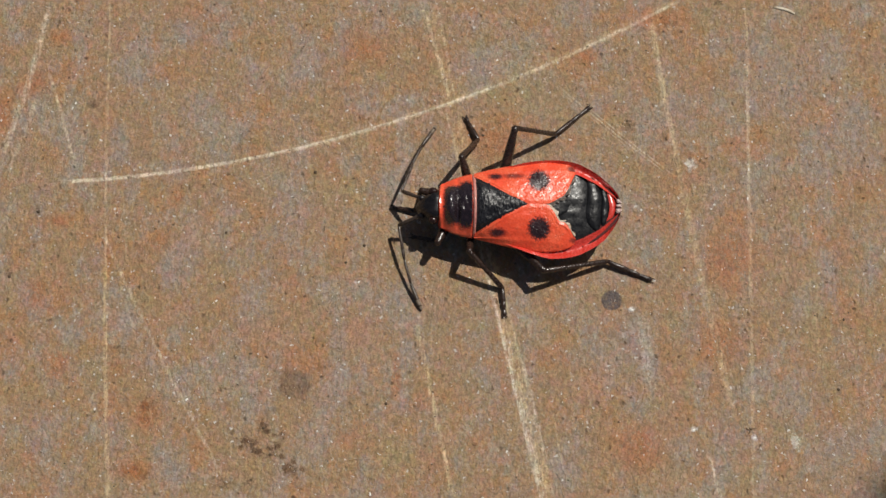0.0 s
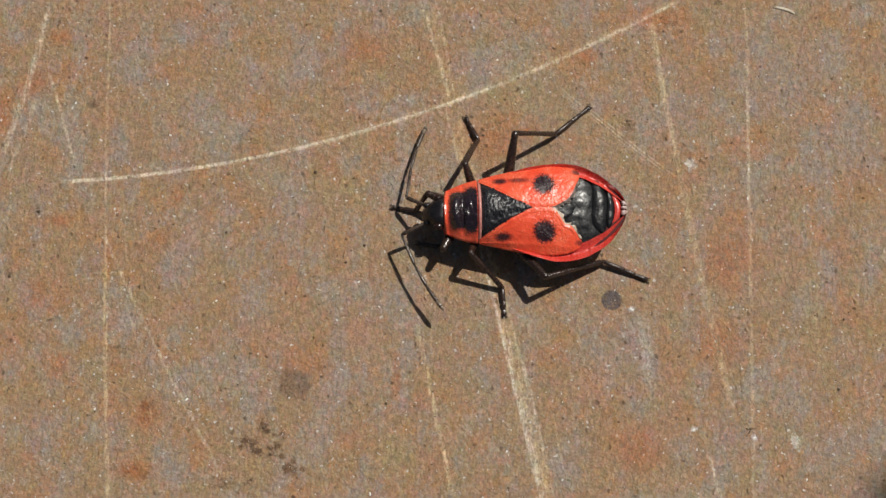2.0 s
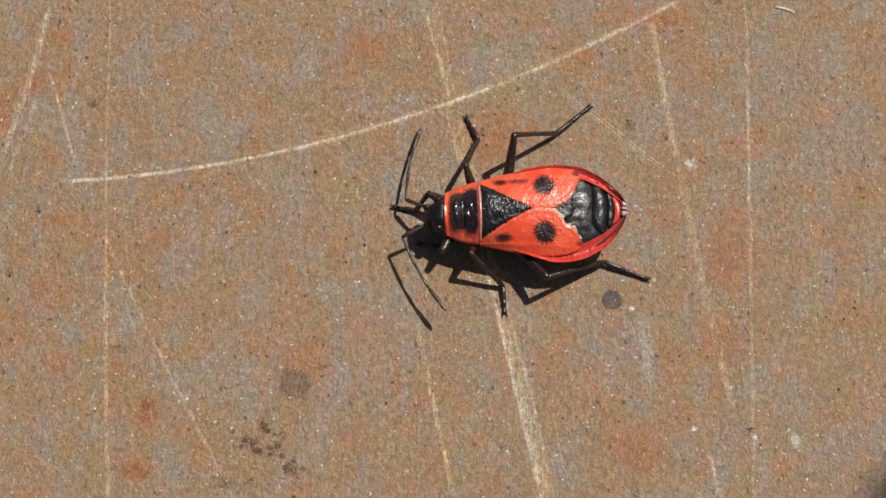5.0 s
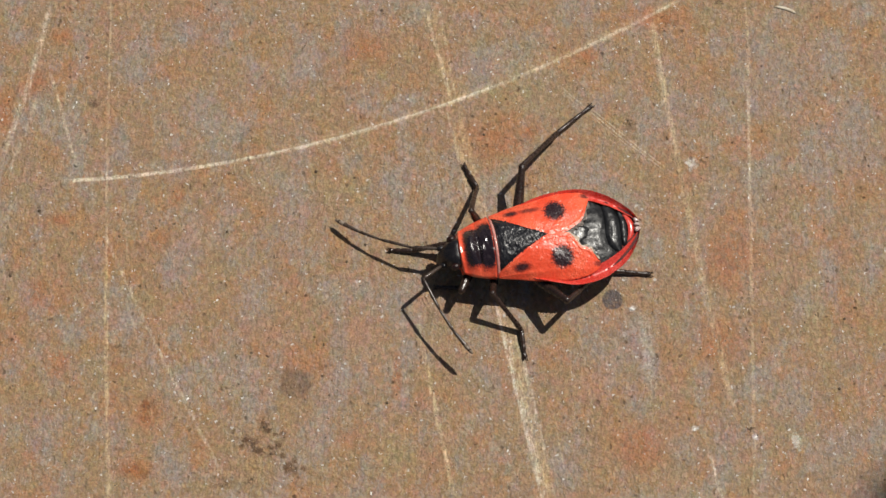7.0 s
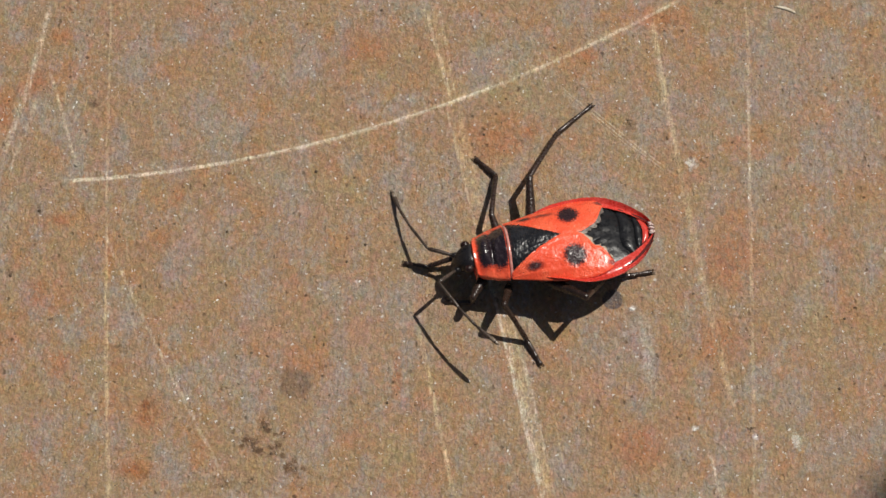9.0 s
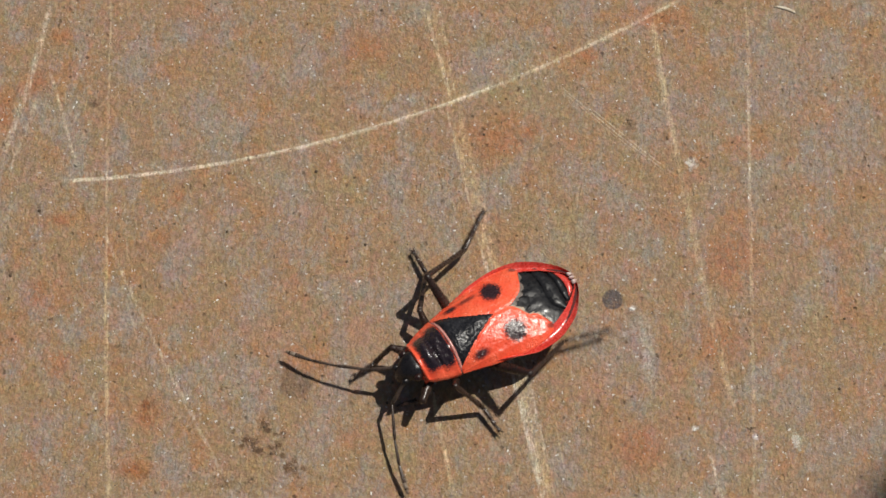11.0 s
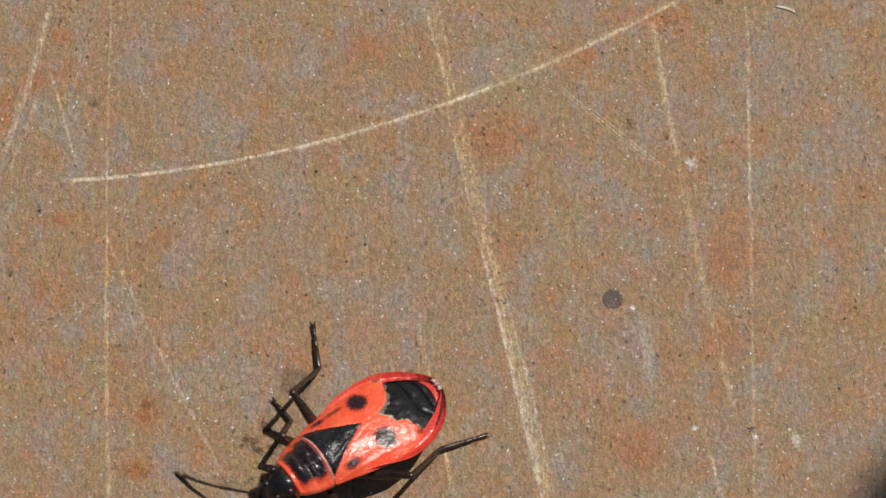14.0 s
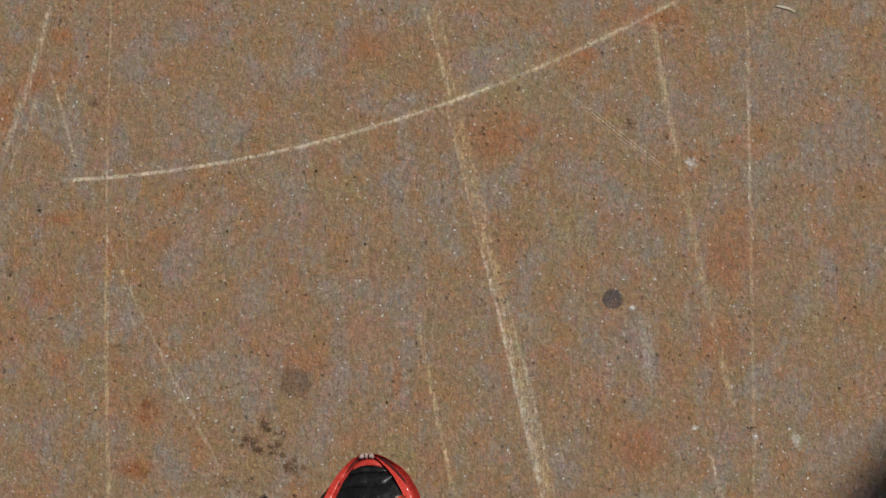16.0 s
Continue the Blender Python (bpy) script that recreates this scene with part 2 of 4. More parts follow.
            # pale is scratched metal, lightened to paint in its white glints
            pale, yellow = Vector((0.59, 0.515, 0.41)), Vector((0.50, 0.345, 0.17))
            color = n.mix(mark, color, tuple(pale.lerp(yellow, tone)))
    value = n.calc("MULTIPLY", n.step(small[1], 0.0, 1.0, 0.94, 1.06), n.step(medium[2], 0.0, 1.0, 0.93, 1.07))
    value = n.calc("MULTIPLY", value, n.step(n.noise(2.4, 4, 0.7, drawn), 0.32, 0.68, 0.86, 1.14))
    tiny = n.axes(n.cells(23.0, ragged, "Color"))
    value = n.calc("MULTIPLY", value, n.step(tiny[0], 0.0, 1.0, 0.95, 1.05))
    value = n.calc("MULTIPLY", value, n.step(n.noise(3.8, 3, 0.65, drawn), 0.32, 0.68, 0.84, 1.16))
    value = n.calc("MULTIPLY", value, n.step(brushed, 0.32, 0.68, 0.96, 1.04))
    color = n.mix(1.0, color, n.calc("MULTIPLY", value, 1.06), "MULTIPLY")
    for scale, most in ((0.8, 0.42), (2.6, 0.36)):
        hue = n.scaled(n.shifted(n.noise(scale, 4, 0.7, n.shifted(drawn, (71, 3, 0)), color=True), (-0.5, -0.5, -0.5)), (most, most * 0.7, most * 1.2))
        color = n.mix(1.0, color, n.shifted(hue, (1, 1, 1)), "MULTIPLY")
    pits = n.calc("MULTIPLY", n.step(n.cells(1.5, ragged), 0.16, 0.06), n.step(rusty, 0.45, 0.6, 0.15, 1.0))
    color = n.mix(n.calc("MULTIPLY", pits, 0.75), color, (0.060, 0.036, 0.022))
    hole = n.shifted(n.scaled(ragged, (1.0, 0.6, 1.0)), (13, 5, 0))
    holes = n.calc("MULTIPLY", n.step(n.cells(2.1, hole), 0.22, 0.08), n.step(n.axes(n.cells(2.1, hole, "Color"))[1], 0.72, 0.80))
    color = n.mix(n.calc("MULTIPLY", holes, 0.65), color, (0.105, 0.062, 0.036))
    pits = n.calc("MAXIMUM", pits, n.calc("MULTIPLY", holes, 0.8))
    # glints painted into the colour: few scattered cells, pale and smoother
    shine = n.step(n.axes(n.cells(12.0, ragged, "Color"))[0], 0.9925, 0.997)
    color = n.mix(n.calc("MULTIPLY", shine, 0.75), color, (0.62, 0.60, 0.57))
    relief = n.calc("MULTIPLY_ADD", n.cells(7.5, drawn), -0.7, n.calc("MULTIPLY", small[2], 0.5))
    relief = n.calc("SUBTRACT", n.calc("MULTIPLY_ADD", n.noise(2.4, 5, 0.72, drawn), 1.5, relief), pits)
    rough = n.calc("MULTIPLY_ADD", shine, -0.3, n.step(medium[0], 0.0, 1.0, 0.72, 0.50))
    return n.finish(color, rough, n.bump(relief, 0.70, 0.10), 0.0, 0.0, 0.4)


def red_black(name, masks, red=(0.80, 0.080, 0.034), gloss=0.27, wrinkle=0.032, scale=9.0, shine=0.52):
    """Red cuticle with black marks: masks are (x, y, radius along, radius across, softness); mirrored sides have their own."""
    n = Net(name)
    color = n.mix(n.step(n.noise(0.9, 4), 0.35, 0.7), red, (red[0] * 1.08, red[1] * 1.7, red[2] * 1.8))
    color = n.mix(n.step(n.noise(6.0, 3, 0.7), 0.5, 0.75, 0.0, 0.35), color, (red[0] * 0.62, red[1] * 0.5, red[2] * 0.6))
    edge = n.calc("MULTIPLY_ADD", n.noise(11.0, 2, 0.8), 1.3, -0.65)
    black = None
    for mx, my, rx, ry, soft, strength, *square in masks:
        offset = n.scaled(n.shifted(n.place, (-mx, -my, 0)), (1 / rx, 1 / ry, 0))
        if square:
            ox, oy, _ = n.axes(offset)
            far = n.calc("POWER", n.calc("ADD", n.calc("POWER", n.calc("ABSOLUTE", ox), 5.0), n.calc("POWER", n.calc("ABSOLUTE", oy), 5.0)), 0.2)
            far = n.calc("MULTIPLY_ADD", edge, 0.35, far)
        else:
            far = n.calc("ADD", n.length(offset), edge)
        one = n.step(far, 1.0 + soft, 1.0 - soft, 0.0, strength)
        black = one if black is None else n.calc("MAXIMUM", black, one)
    if black is not None:
        color = n.mix(black, color, (0.010, 0.010, 0.014))
    dents = n.calc("ADD", n.calc("MULTIPLY", n.step(n.cells(scale), 0.0, 0.45), n.step(n.noise(0.9, 3), 0.42, 0.62)), n.noise(scale * 0.7, 3, 0.6))
    return n.finish(color, n.step(n.noise(7.0, 2), 0.3, 0.7, gloss - 0.06, gloss + 0.10), n.bump(dents, 0.8, wrinkle), 0.0, 0.05, shine)


def black_cuticle(name, color=(0.006, 0.006, 0.007), gloss=0.34, wrinkle=0.03, scale=8.0, stretch=(1, 1, 1), coat=0.0, shine=0.35):
    n = Net(name)
    spot = n.scaled(n.place, stretch)
    tone = n.mix(n.step(n.noise(2.0, 4, 0.7), 0.35, 0.7), color, tuple(c * 2.0 for c in color))
    height = n.calc("ADD", n.noise(scale, 4, 0.65, spot), n.step(n.cells(scale * 0.8, spot), 0.0, 0.5, 0.0, 0.6))
    return n.finish(tone, n.step(n.noise(6.0, 3), 0.3, 0.7, gloss - 0.08, gloss + 0.14), n.bump(height, 0.65, wrinkle), 0.0, coat, shine)


def plain(name, color, rough, other=None, scale=4.0, gloss=0.5):
    n = Net(name)
    return n.finish(n.mix(n.step(n.noise(scale, 4, 0.7), 0.35, 0.68), color, other or tuple(c * 0.7 for c in color)), rough,
                    n.bump(n.noise(scale * 2, 4), 0.4, 0.04), 0.0, 0.0, gloss)


STEEL = rusty_steel()
WING_RIGHT = red_black("wing_red_right", [(-3.42, -1.27, 0.56, 0.55, 0.22, 0.98), (-1.15, -1.50, 0.36, 0.17, 0.5, 0.95),
                                          (-2.1, -1.52, 0.55, 0.13, 0.7, 0.75), (-5.2, -1.95, 0.28, 0.16, 0.5, 0.8)])
WING_LEFT = red_black("wing_red_left", [(-3.42, 1.27, 0.58, 0.57, 0.22, 0.98), (-1.25, 1.47, 0.42, 0.20, 0.5, 0.95),
                                        (-5.3, 1.85, 0.3, 0.14, 0.5, 0.7)])
COLLAR = red_black("pronotum_red", [(0.80, 0.0, 0.75, 1.02, 0.10, 0.99, True), (0.38, 0.0, 0.34, 1.24, 0.12, 0.99, True)], scale=7.0, gloss=0.20, wrinkle=0.026, shine=0.85)
MARGIN = red_black("margin_red", [], (0.60, 0.046, 0.032), 0.25, 0.018, 5.0, 0.9)
HEM = plain("hem_pinkish", (0.62, 0.30, 0.26), 0.16, (0.46, 0.14, 0.12), 3.0, 0.9)
# the pale second colour paints white glints onto the pinkish lobes
TAIL = plain("tail_pinkish_glints", (0.30, 0.12, 0.11), 0.12, (0.75, 0.66, 0.62), 9.0)
DULL = plain("grey_membrane", (0.20, 0.165, 0.14), 0.4, (0.10, 0.08, 0.07), 4.0)
BELLY = plain("belly_dark_red", (0.085, 0.008, 0.007), 0.6, (0.04, 0.006, 0.006), 2.0, 0.25)
BLACK = black_cuticle("black_cuticle", (0.008, 0.007, 0.008), 0.30, 0.018, 8.0, shine=0.5)
SCUTUM = black_cuticle("scutellum_black", (0.010, 0.010, 0.012), 0.24, 0.040, 7.0, (1.3, 0.8, 1), shine=0.38)
TERGUM = black_cuticle("tergite_black", (0.008, 0.008, 0.009), 0.33, 0.014, 6.0, shine=0.34)
LEG = black_cuticle("leg_black", (0.020, 0.011, 0.008), 0.26, 0.016, 12.0, shine=0.6)
FEELER_MAT = black_cuticle("antenna_brown", (0.036, 0.025, 0.019), 0.28, 0.016, 12.0, shine=0.65)
EYE_MAT = black_cuticle("eye_dark_brown", (0.016, 0.007, 0.006), 0.20, 0.012, 16.0, shine=0.5)
PALE = plain("pale_membrane", (0.55, 0.47, 0.38), 0.35, (0.30, 0.22, 0.15), 5.0)
TIP = plain("antenna_tip_brown", (0.20, 0.155, 0.115), 0.3, (0.10, 0.07, 0.05), 5.0)
FLAKE = plain("pale_flake", (0.80, 0.78, 0.74), 0.35, (0.62, 0.60, 0.55), 3.0)
FIBRE = plain("dry_fibre", (0.62, 0.56, 0.45), 0.7, (0.42, 0.34, 0.24))
CRUMB = plain("dark_crumb", (0.085, 0.055, 0.032), 0.8)
HUSK = plain("brown_husk", (0.16, 0.10, 0.055), 0.7)
# pale grit colour stands in for glints on the plate
GRIT = plain("bright_grit", (0.74, 0.70, 0.63), 0.22, (0.46, 0.41, 0.35), 0.7)
GRIT_DARK = plain("dark_grit", (0.05, 0.045, 0.04), 0.6, (0.09, 0.06, 0.04), 0.7)
ROD_BLACK = plain("black_rod", (0.03, 0.03, 0.03), 0.45, scale=0.4)


# ---- mesh helpers ----
def mesh_from(name, bm, material):
    bmesh.ops.recalc_face_normals(bm, faces=bm.faces)
    data = bpy.data.meshes.new(name)
    for v in bm.verts:
        v.co *= MM
    bm.to_mesh(data)
    bm.free()
    data.materials.append(material)
    data.polygons.foreach_set("use_smooth", [True] * len(data.polygons))
    return data


def part(name, bm, material, parent, label=""):
    ob = new(name, mesh_from(name, bm, material))
    ob.parent = parent
    return tagged(ob, label)


def ring(bm, x, cy, cz, ry, rz, count):
    return [bm.verts.new((x, cy + ry * math.cos(2 * math.pi * k / count), cz + rz * math.sin(2 * math.pi * k / count))) for k in range(count)]


def tube(stations, count=12, bm=None):
    """A closed skin over rings: (x, centre y, centre z, radius y, radius z)."""
    bm = bm or bmesh.new()
    rings = [ring(bm, *s, count) for s in stations]
    for a, b in zip(rings, rings[1:]):
        for k in range(count):
            bm.faces.new((a[k], a[(k + 1) % count], b[(k + 1) % count], b[k]))
    bm.faces.new(rings[0])
    bm.faces.new(rings[-1])
    return bm


def leaf(nu, nv, top, thick):
    """A thin plate whose upper side is top(u, v), u and v from 0 to 1."""
    bm = bmesh.new()
    up = [[Vector(top(i / nu, j / nv)) for j in range(nv + 1)] for i in range(nu + 1)]
    hi = [[bm.verts.new(p) for p in row] for row in up]
    lo = [[bm.verts.new(p - Vector((0, 0, thick))) for p in row] for row in up]
    for i in range(nu):
        for j in range(nv):
            bm.faces.new((hi[i][j], hi[i + 1][j], hi[i + 1][j + 1], hi[i][j + 1]))
            bm.faces.new((lo[i][j], lo[i][j + 1], lo[i + 1][j + 1], lo[i + 1][j]))
    edge = [(i, 0) for i in range(nu)] + [(nu, j) for j in range(nv)] + [(i, nv) for i in range(nu, 0, -1)] + [(0, j) for j in range(nv, 0, -1)]
    for (a, b), (c, d) in zip(edge, edge[1:] + edge[:1]):
        bm.faces.new((hi[a][b], lo[a][b], lo[c][d], hi[c][d]))
    bmesh.ops.remove_doubles(bm, verts=bm.verts, dist=1e-4)
    bm.normal_update()
    for e in bm.edges:
        e.smooth = len(e.link_faces) != 2 or e.link_faces[0].normal.dot(e.link_faces[1].normal) > 0.5
    return bm


def curve_at(rows, x):
    """Smooth value at x of (x, value) rows in rising order."""
    if x <= rows[0][0]:
        return rows[0][1]
    for k in range(len(rows) - 1):
        (a, p), (b, q) = rows[k], rows[k + 1]
        if x <= b:
            (a0, p0), (b1, q1) = rows[max(k - 1, 0)], rows[min(k + 2, len(rows) - 1)]
            f, m0, m1 = (x - a) / (b - a), (q - p0) / (b - a0) * (b - a), (q1 - p) / (b1 - a) * (b - a)
            return p + m0 * f + (3 * (q - p) - 2 * m0 - m1) * f * f + (m0 + m1 - 2 * (q - p)) * f ** 3
    return rows[-1][1]


# ---- the plate ----
def steel_plate():
    bm = bmesh.new()
    half, depth = 5000, 5
    bmesh.ops.create_cube(bm, size=1, matrix=Matrix.Translation((0, 0, -depth / 2)) @ Matrix.Diagonal((2 * half, 2 * half, depth, 1)))
    bmesh.ops.bevel(bm, geom=bm.edges[:], offset=0.8, segments=2, affect="EDGES")
    ob = new("ground", mesh_from("ground", bm, STEEL))
    ob.data.polygons.foreach_set("use_smooth", [False] * len(ob.data.polygons))
    return tagged(ob, "brown rusty steel plate with pale scratches and stains", "metal plate", kind="structure")


def scatter_grit(name, label, material, count, seed, small, large):
    """Fine grains lying on the plate round the insect's path."""
    dice = random.Random(seed)
    verts, faces = [], []
    shape = [(1, 0, 0), (0, 1, 0), (-1, 0, 0), (0, -1, 0), (0, 0, 1), (0, 0, -0.2)]
    for _ in range(count):
        x, y = dice.uniform(-26, 26), dice.uniform(-17, 17)
        r = small + (large - small) * dice.random() ** 3
        turn, long, start = dice.uniform(0, 6.3), dice.uniform(0.7, 1.6), len(verts)
        lean = dice.uniform(-0.5, 0.5)
        for px, py, pz in shape:
            px, py = px * long, py / long
            px += lean * max(pz, 0)
            verts.append(((x + r * (px * math.cos(turn) - py * math.sin(turn))) * MM, (y + r * (px * math.sin(turn) + py * math.cos(turn))) * MM, r * 0.8 * pz * MM))
        for k in range(4):
            faces.append((start + k, start + (k + 1) % 4, start + 4))
            faces.append((start + (k + 1) % 4, start + k, start + 5))
    data = bpy.data.meshes.new(name)
    data.from_pydata(verts, [], faces)
    data.materials.append(material)
    return tagged(new(name, data), label, "grit", kind="stuff")


# ---- the insect ----
WIDTH = [(-7.75, 0.28), (-7.6, 0.66), (-7.35, 1.02), (-7.0, 1.37), (-6.5, 1.79), (-6.0, 2.08), (-5.5, 2.32), (-4.7, 2.49), (-3.8, 2.50),
         (-2.8, 2.37), (-1.8, 2.14), (-0.8, 1.90), (0.0, 1.70), (0.9, 1.40), (1.9, 1.05)]


def rise(x, y):
    """Height of the insect's back."""
    crown = curve_at([(-7.8, 2.0), (-6.5, 2.30), (-4.5, 2.55), (-2.5, 2.72), (-0.3, 2.75), (0.6, 2.60), (1.9, 2.15)], x)
    rim = curve_at([(-7.8, 1.85), (-5.0, 1.95), (0.0, 1.85), (1.9, 1.65)], x)
    w = curve_at(WIDTH, x)
    return rim + (crown - rim) * (1 - min(abs(y) / w, 1.0) ** 2.2)


def abdomen(bug):
    bm = bmesh.new()
    rings = []
    for i in range(33):
        x = 1.8 - 9.55 * i / 32
        w = curve_at(WIDTH, x)
        belly = 0.75 + 0.8 * (abs(x + 3.2) / 4.6) ** 3
        row = []
        for k in range(24):
            a = 2 * math.pi * k / 24
            c, s = math.cos(a), math.sin(a)
            sink = 0.3 + 0.3 * min(1.0, max(0.0, (-3.0 - x) / 0.8))
            z = 1.80 + max(0.0, rise(x, 0.5) - sink - 1.80) * s if s > 0 else 1.80 + (1.80 - belly) * s
            row.append(bm.verts.new((x, w * 0.965 * math.copysign(abs(c) ** 0.8, c), z)))
        rings.append(row)
    for a, b in zip(rings, rings[1:]):
        for k in range(24):
            bm.faces.new((a[k], a[(k + 1) % 24], b[(k + 1) % 24], b[k]))
    bm.faces.new(rings[0])
    bm.faces.new(rings[-1])
    body = part("abdomen", bm, BELLY, bug, "dark red underside of the abdomen")
    for side in (-1, 1):
        # upturned red margin, in overlapping segments
        cuts = [-1.7, -2.5, -3.6, -4.7, -5.7, -6.5, -7.15, -7.72]
        for n, (a, b) in enumerate(zip(cuts, cuts[1:])):
            def rim(u, v, a=a, b=b):
                x = a + (b - a) * u
                w = curve_at(WIDTH, x)
                spread = min(1.0, max(0.0, (-1.7 - x) / 2.2)) * min(1.0, max(0.0, (x + 7.9) / 1.0))
                y = w - 0.08 + (0.36 if side > 0 else -0.03) * spread - (1 - v) * curve_at([(-7.8, 0.20), (-7.2, 0.44), (-6.4, 0.55), (-5.2, 0.58), (-4.0, 0.56)], x) - (1 - v) * (0.24 * spread if side > 0 else 0.0)
                lip = 0.10 * v ** 3 - 0.19 * math.sin(math.pi * v) ** 1.5 - 0.03 * math.exp(-(u / 0.08) ** 2) - (0.12 * v * spread if side > 0 else 0.0) - 0.25 * max(0.0, x + 2.5)
                return (x, side * y, rise(x, 0.86 * w) - 0.02 + lip)
            part("margin_segment", leaf(14, 10, rim, 0.06), MARGIN, body, "glossy upturned red margin")
    # back plates meet in wavy grooves; the first is a small pad between the wings
    grooves = [lambda y: -4.2, lambda y: -5.95 + 0.05 * math.sin(3 * y + 0.6) - 0.36 * min(1.0, max(0.0, (y - 0.75) / 0.5)) ** 2,
               lambda y: -6.72 + 0.03 * math.sin(4 * y) + 0.05 * y * y, lambda y: -7.16 + 0.22 * y * y]
    for n in range(4):
        def tergite(u, v, n=n):
            s = 2 * v - 1
            if n == 0:
                y = s * (0.50 + 0.22 * math.sin(math.pi * min(1.0, 0.15 + u)))
                x = -3.8 - 1.42 * u + 0.55 * u * abs(s) ** 2.5 + 0.06 * u * math.sin(7 * s)
                return (x, y, rise(x, y) - 0.24 + 0.10 * math.sin(math.pi * (0.15 + 0.8 * u)) * (1 - 0.7 * s ** 4) - 0.16 * u ** 6 + 0.02 * noise.noise((x * 3, y * 3, 4)))
            y = s * (2.35, 1.95, 1.15)[n - 1]
            x = grooves[n - 1](y) + (grooves[n](y) - grooves[n - 1](y)) * u
            y = math.copysign(min(abs(y), max(curve_at(WIDTH, x) - 0.12, 0.2)), y)
            arch = max(0.0, math.sin(math.pi * (0.04 + 0.92 * u))) ** 0.55
            lobes = 1.0 - 0.22 * math.exp(-((y - 0.1) / 0.26) ** 2) - 0.14 * math.exp(-((abs(y) - 1.15) / 0.25) ** 2)
            dent = -0.025 * math.exp(-((abs(y) - 0.62) / 0.13) ** 2 - ((u - 0.55) / 0.2) ** 2)
            rough = 0.028 * noise.noise((x * 2.2, y * 2.2, n)) + 0.012 * noise.noise((x * 7, y * 7, n))
            return (x, y, rise(x, y) - 0.42 + 0.19 * arch * lobes + dent + rough - 0.10 * max(0.0, abs(s) - 0.8) / 0.2)
        part("tergite", leaf(26, 40, tergite, 0.14), TERGUM, body, "dull black wrinkled back plate")

    def last(u, v):
        t = 2 * v - 1
        x = -7.14 - 0.44 * u + 0.17 * t * t
        y = t * (0.78 - 0.28 * u)
        return (x, y, rise(x, y) - 0.24 + 0.10 * math.sin(math.pi * u) - 0.08 * u - 0.05 * t * t)
    part("tail_segment", leaf(14, 24, last, 0.10), MARGIN, body, "glossy red last segment")
    for y, size in ((-0.30, 0.11), (-0.04, 0.08), (0.24, 0.12)):
        bm = tube([(-7.48, y, 1.96, size, 0.05), (-7.60, y * 0.95, 1.98, size * 1.1, 0.07), (-7.70, y * 0.85, 1.94, size * 0.8, 0.06), (-7.80, y * 0.75, 1.88, 0.02, 0.02)], 10)
        for v in bm.verts:
            v.co += Vector((0.05, 0.05, 0.04)) * noise.noise(v.co * 6)
        part("tail_plate", bm, TAIL, body, "shiny pinkish tail lobe with white glints painted in")
    return body


def pronotum(bug):
    def top(u, v):
        s = 2 * v - 1
        w = 1.06 + (1.70 - 1.06) * u ** 0.85 + 0.05 * math.sin(math.pi * u)
        x = 1.92 - 1.90 * u - 0.10 * s * s * (1 - u) + 0.06 * s * s * u
        y = s * w
        collar = 0.10 * math.exp(-((u - 0.06) / 0.07) ** 2)
        calli = 0.26 * math.exp(-((u - 0.36) / 0.14) ** 2) * math.exp(-(s / 0.62) ** 4)
        fold = -0.16 * math.exp(-((u - 0.58) / 0.06) ** 2) * (1 - s * s)
        hem = 0.03 * math.exp(-((u - 0.96) / 0.05) ** 2)
        pocks = 0.08 * noise.noise((x * 5.5, y * 4.0, 1.0)) * max(0.0, min(1.0, (u - 0.5) * 6)) * (1 - s * s)
        lip = 0.10 * max(0, (abs(s) - 0.8) / 0.2) ** 2
        z = 1.72 + 0.10 * u + (0.72 + 0.30 * u) * (1 - abs(s) ** 2.3)
        return (x, y, z + collar + calli + fold + hem + pocks + lip - 0.35 * max(0, (0.06 - u) / 0.06))
    shield = part("pronotum", leaf(40, 36, top, 0.25), COLLAR, bug, "red pronotum with a black double patch")

    def seam(u, v):
        s = 2 * v - 1
        y = s * 1.64
        return (0.00 + 0.06 * s * s - 0.16 * u, y, 1.845 + 1.03 * (1 - abs(s) ** 2.3) + 0.06 * math.sin(math.pi * u) + 0.02 * noise.noise((0, 6 * y, 3)))
    part("hem", leaf(4, 30, seam, 0.1), HEM, shield, "thin shiny pinkish hem")
    return shield


def scutellum(bug):
    def top(u, v):
        s = 2 * v - 1
        half = 1.50 * (1 - u) ** 0.95 + 0.02
        x, y = -0.08 - 2.72 * u, s * half
        ridge = 0.09 * math.exp(-((abs(s) - 0.72) / 0.14) ** 2) * (1 - u)
        rough = 0.05 * noise.noise((x * 2.0, y * 2.0, 0.3)) + 0.035 * noise.noise((x * 9, y * 5.0, 2.0)) * (0.4 + abs(s))
        return (x, y, rise(x, y) + 0.03 + ridge + rough - 0.10 * math.exp(-(u / 0.06) ** 2) + 0.06 * (1 - s * s))
    return part("scutellum", leaf(56, 48, top, 0.12), SCUTUM, bug, "wrinkled black triangular shield")


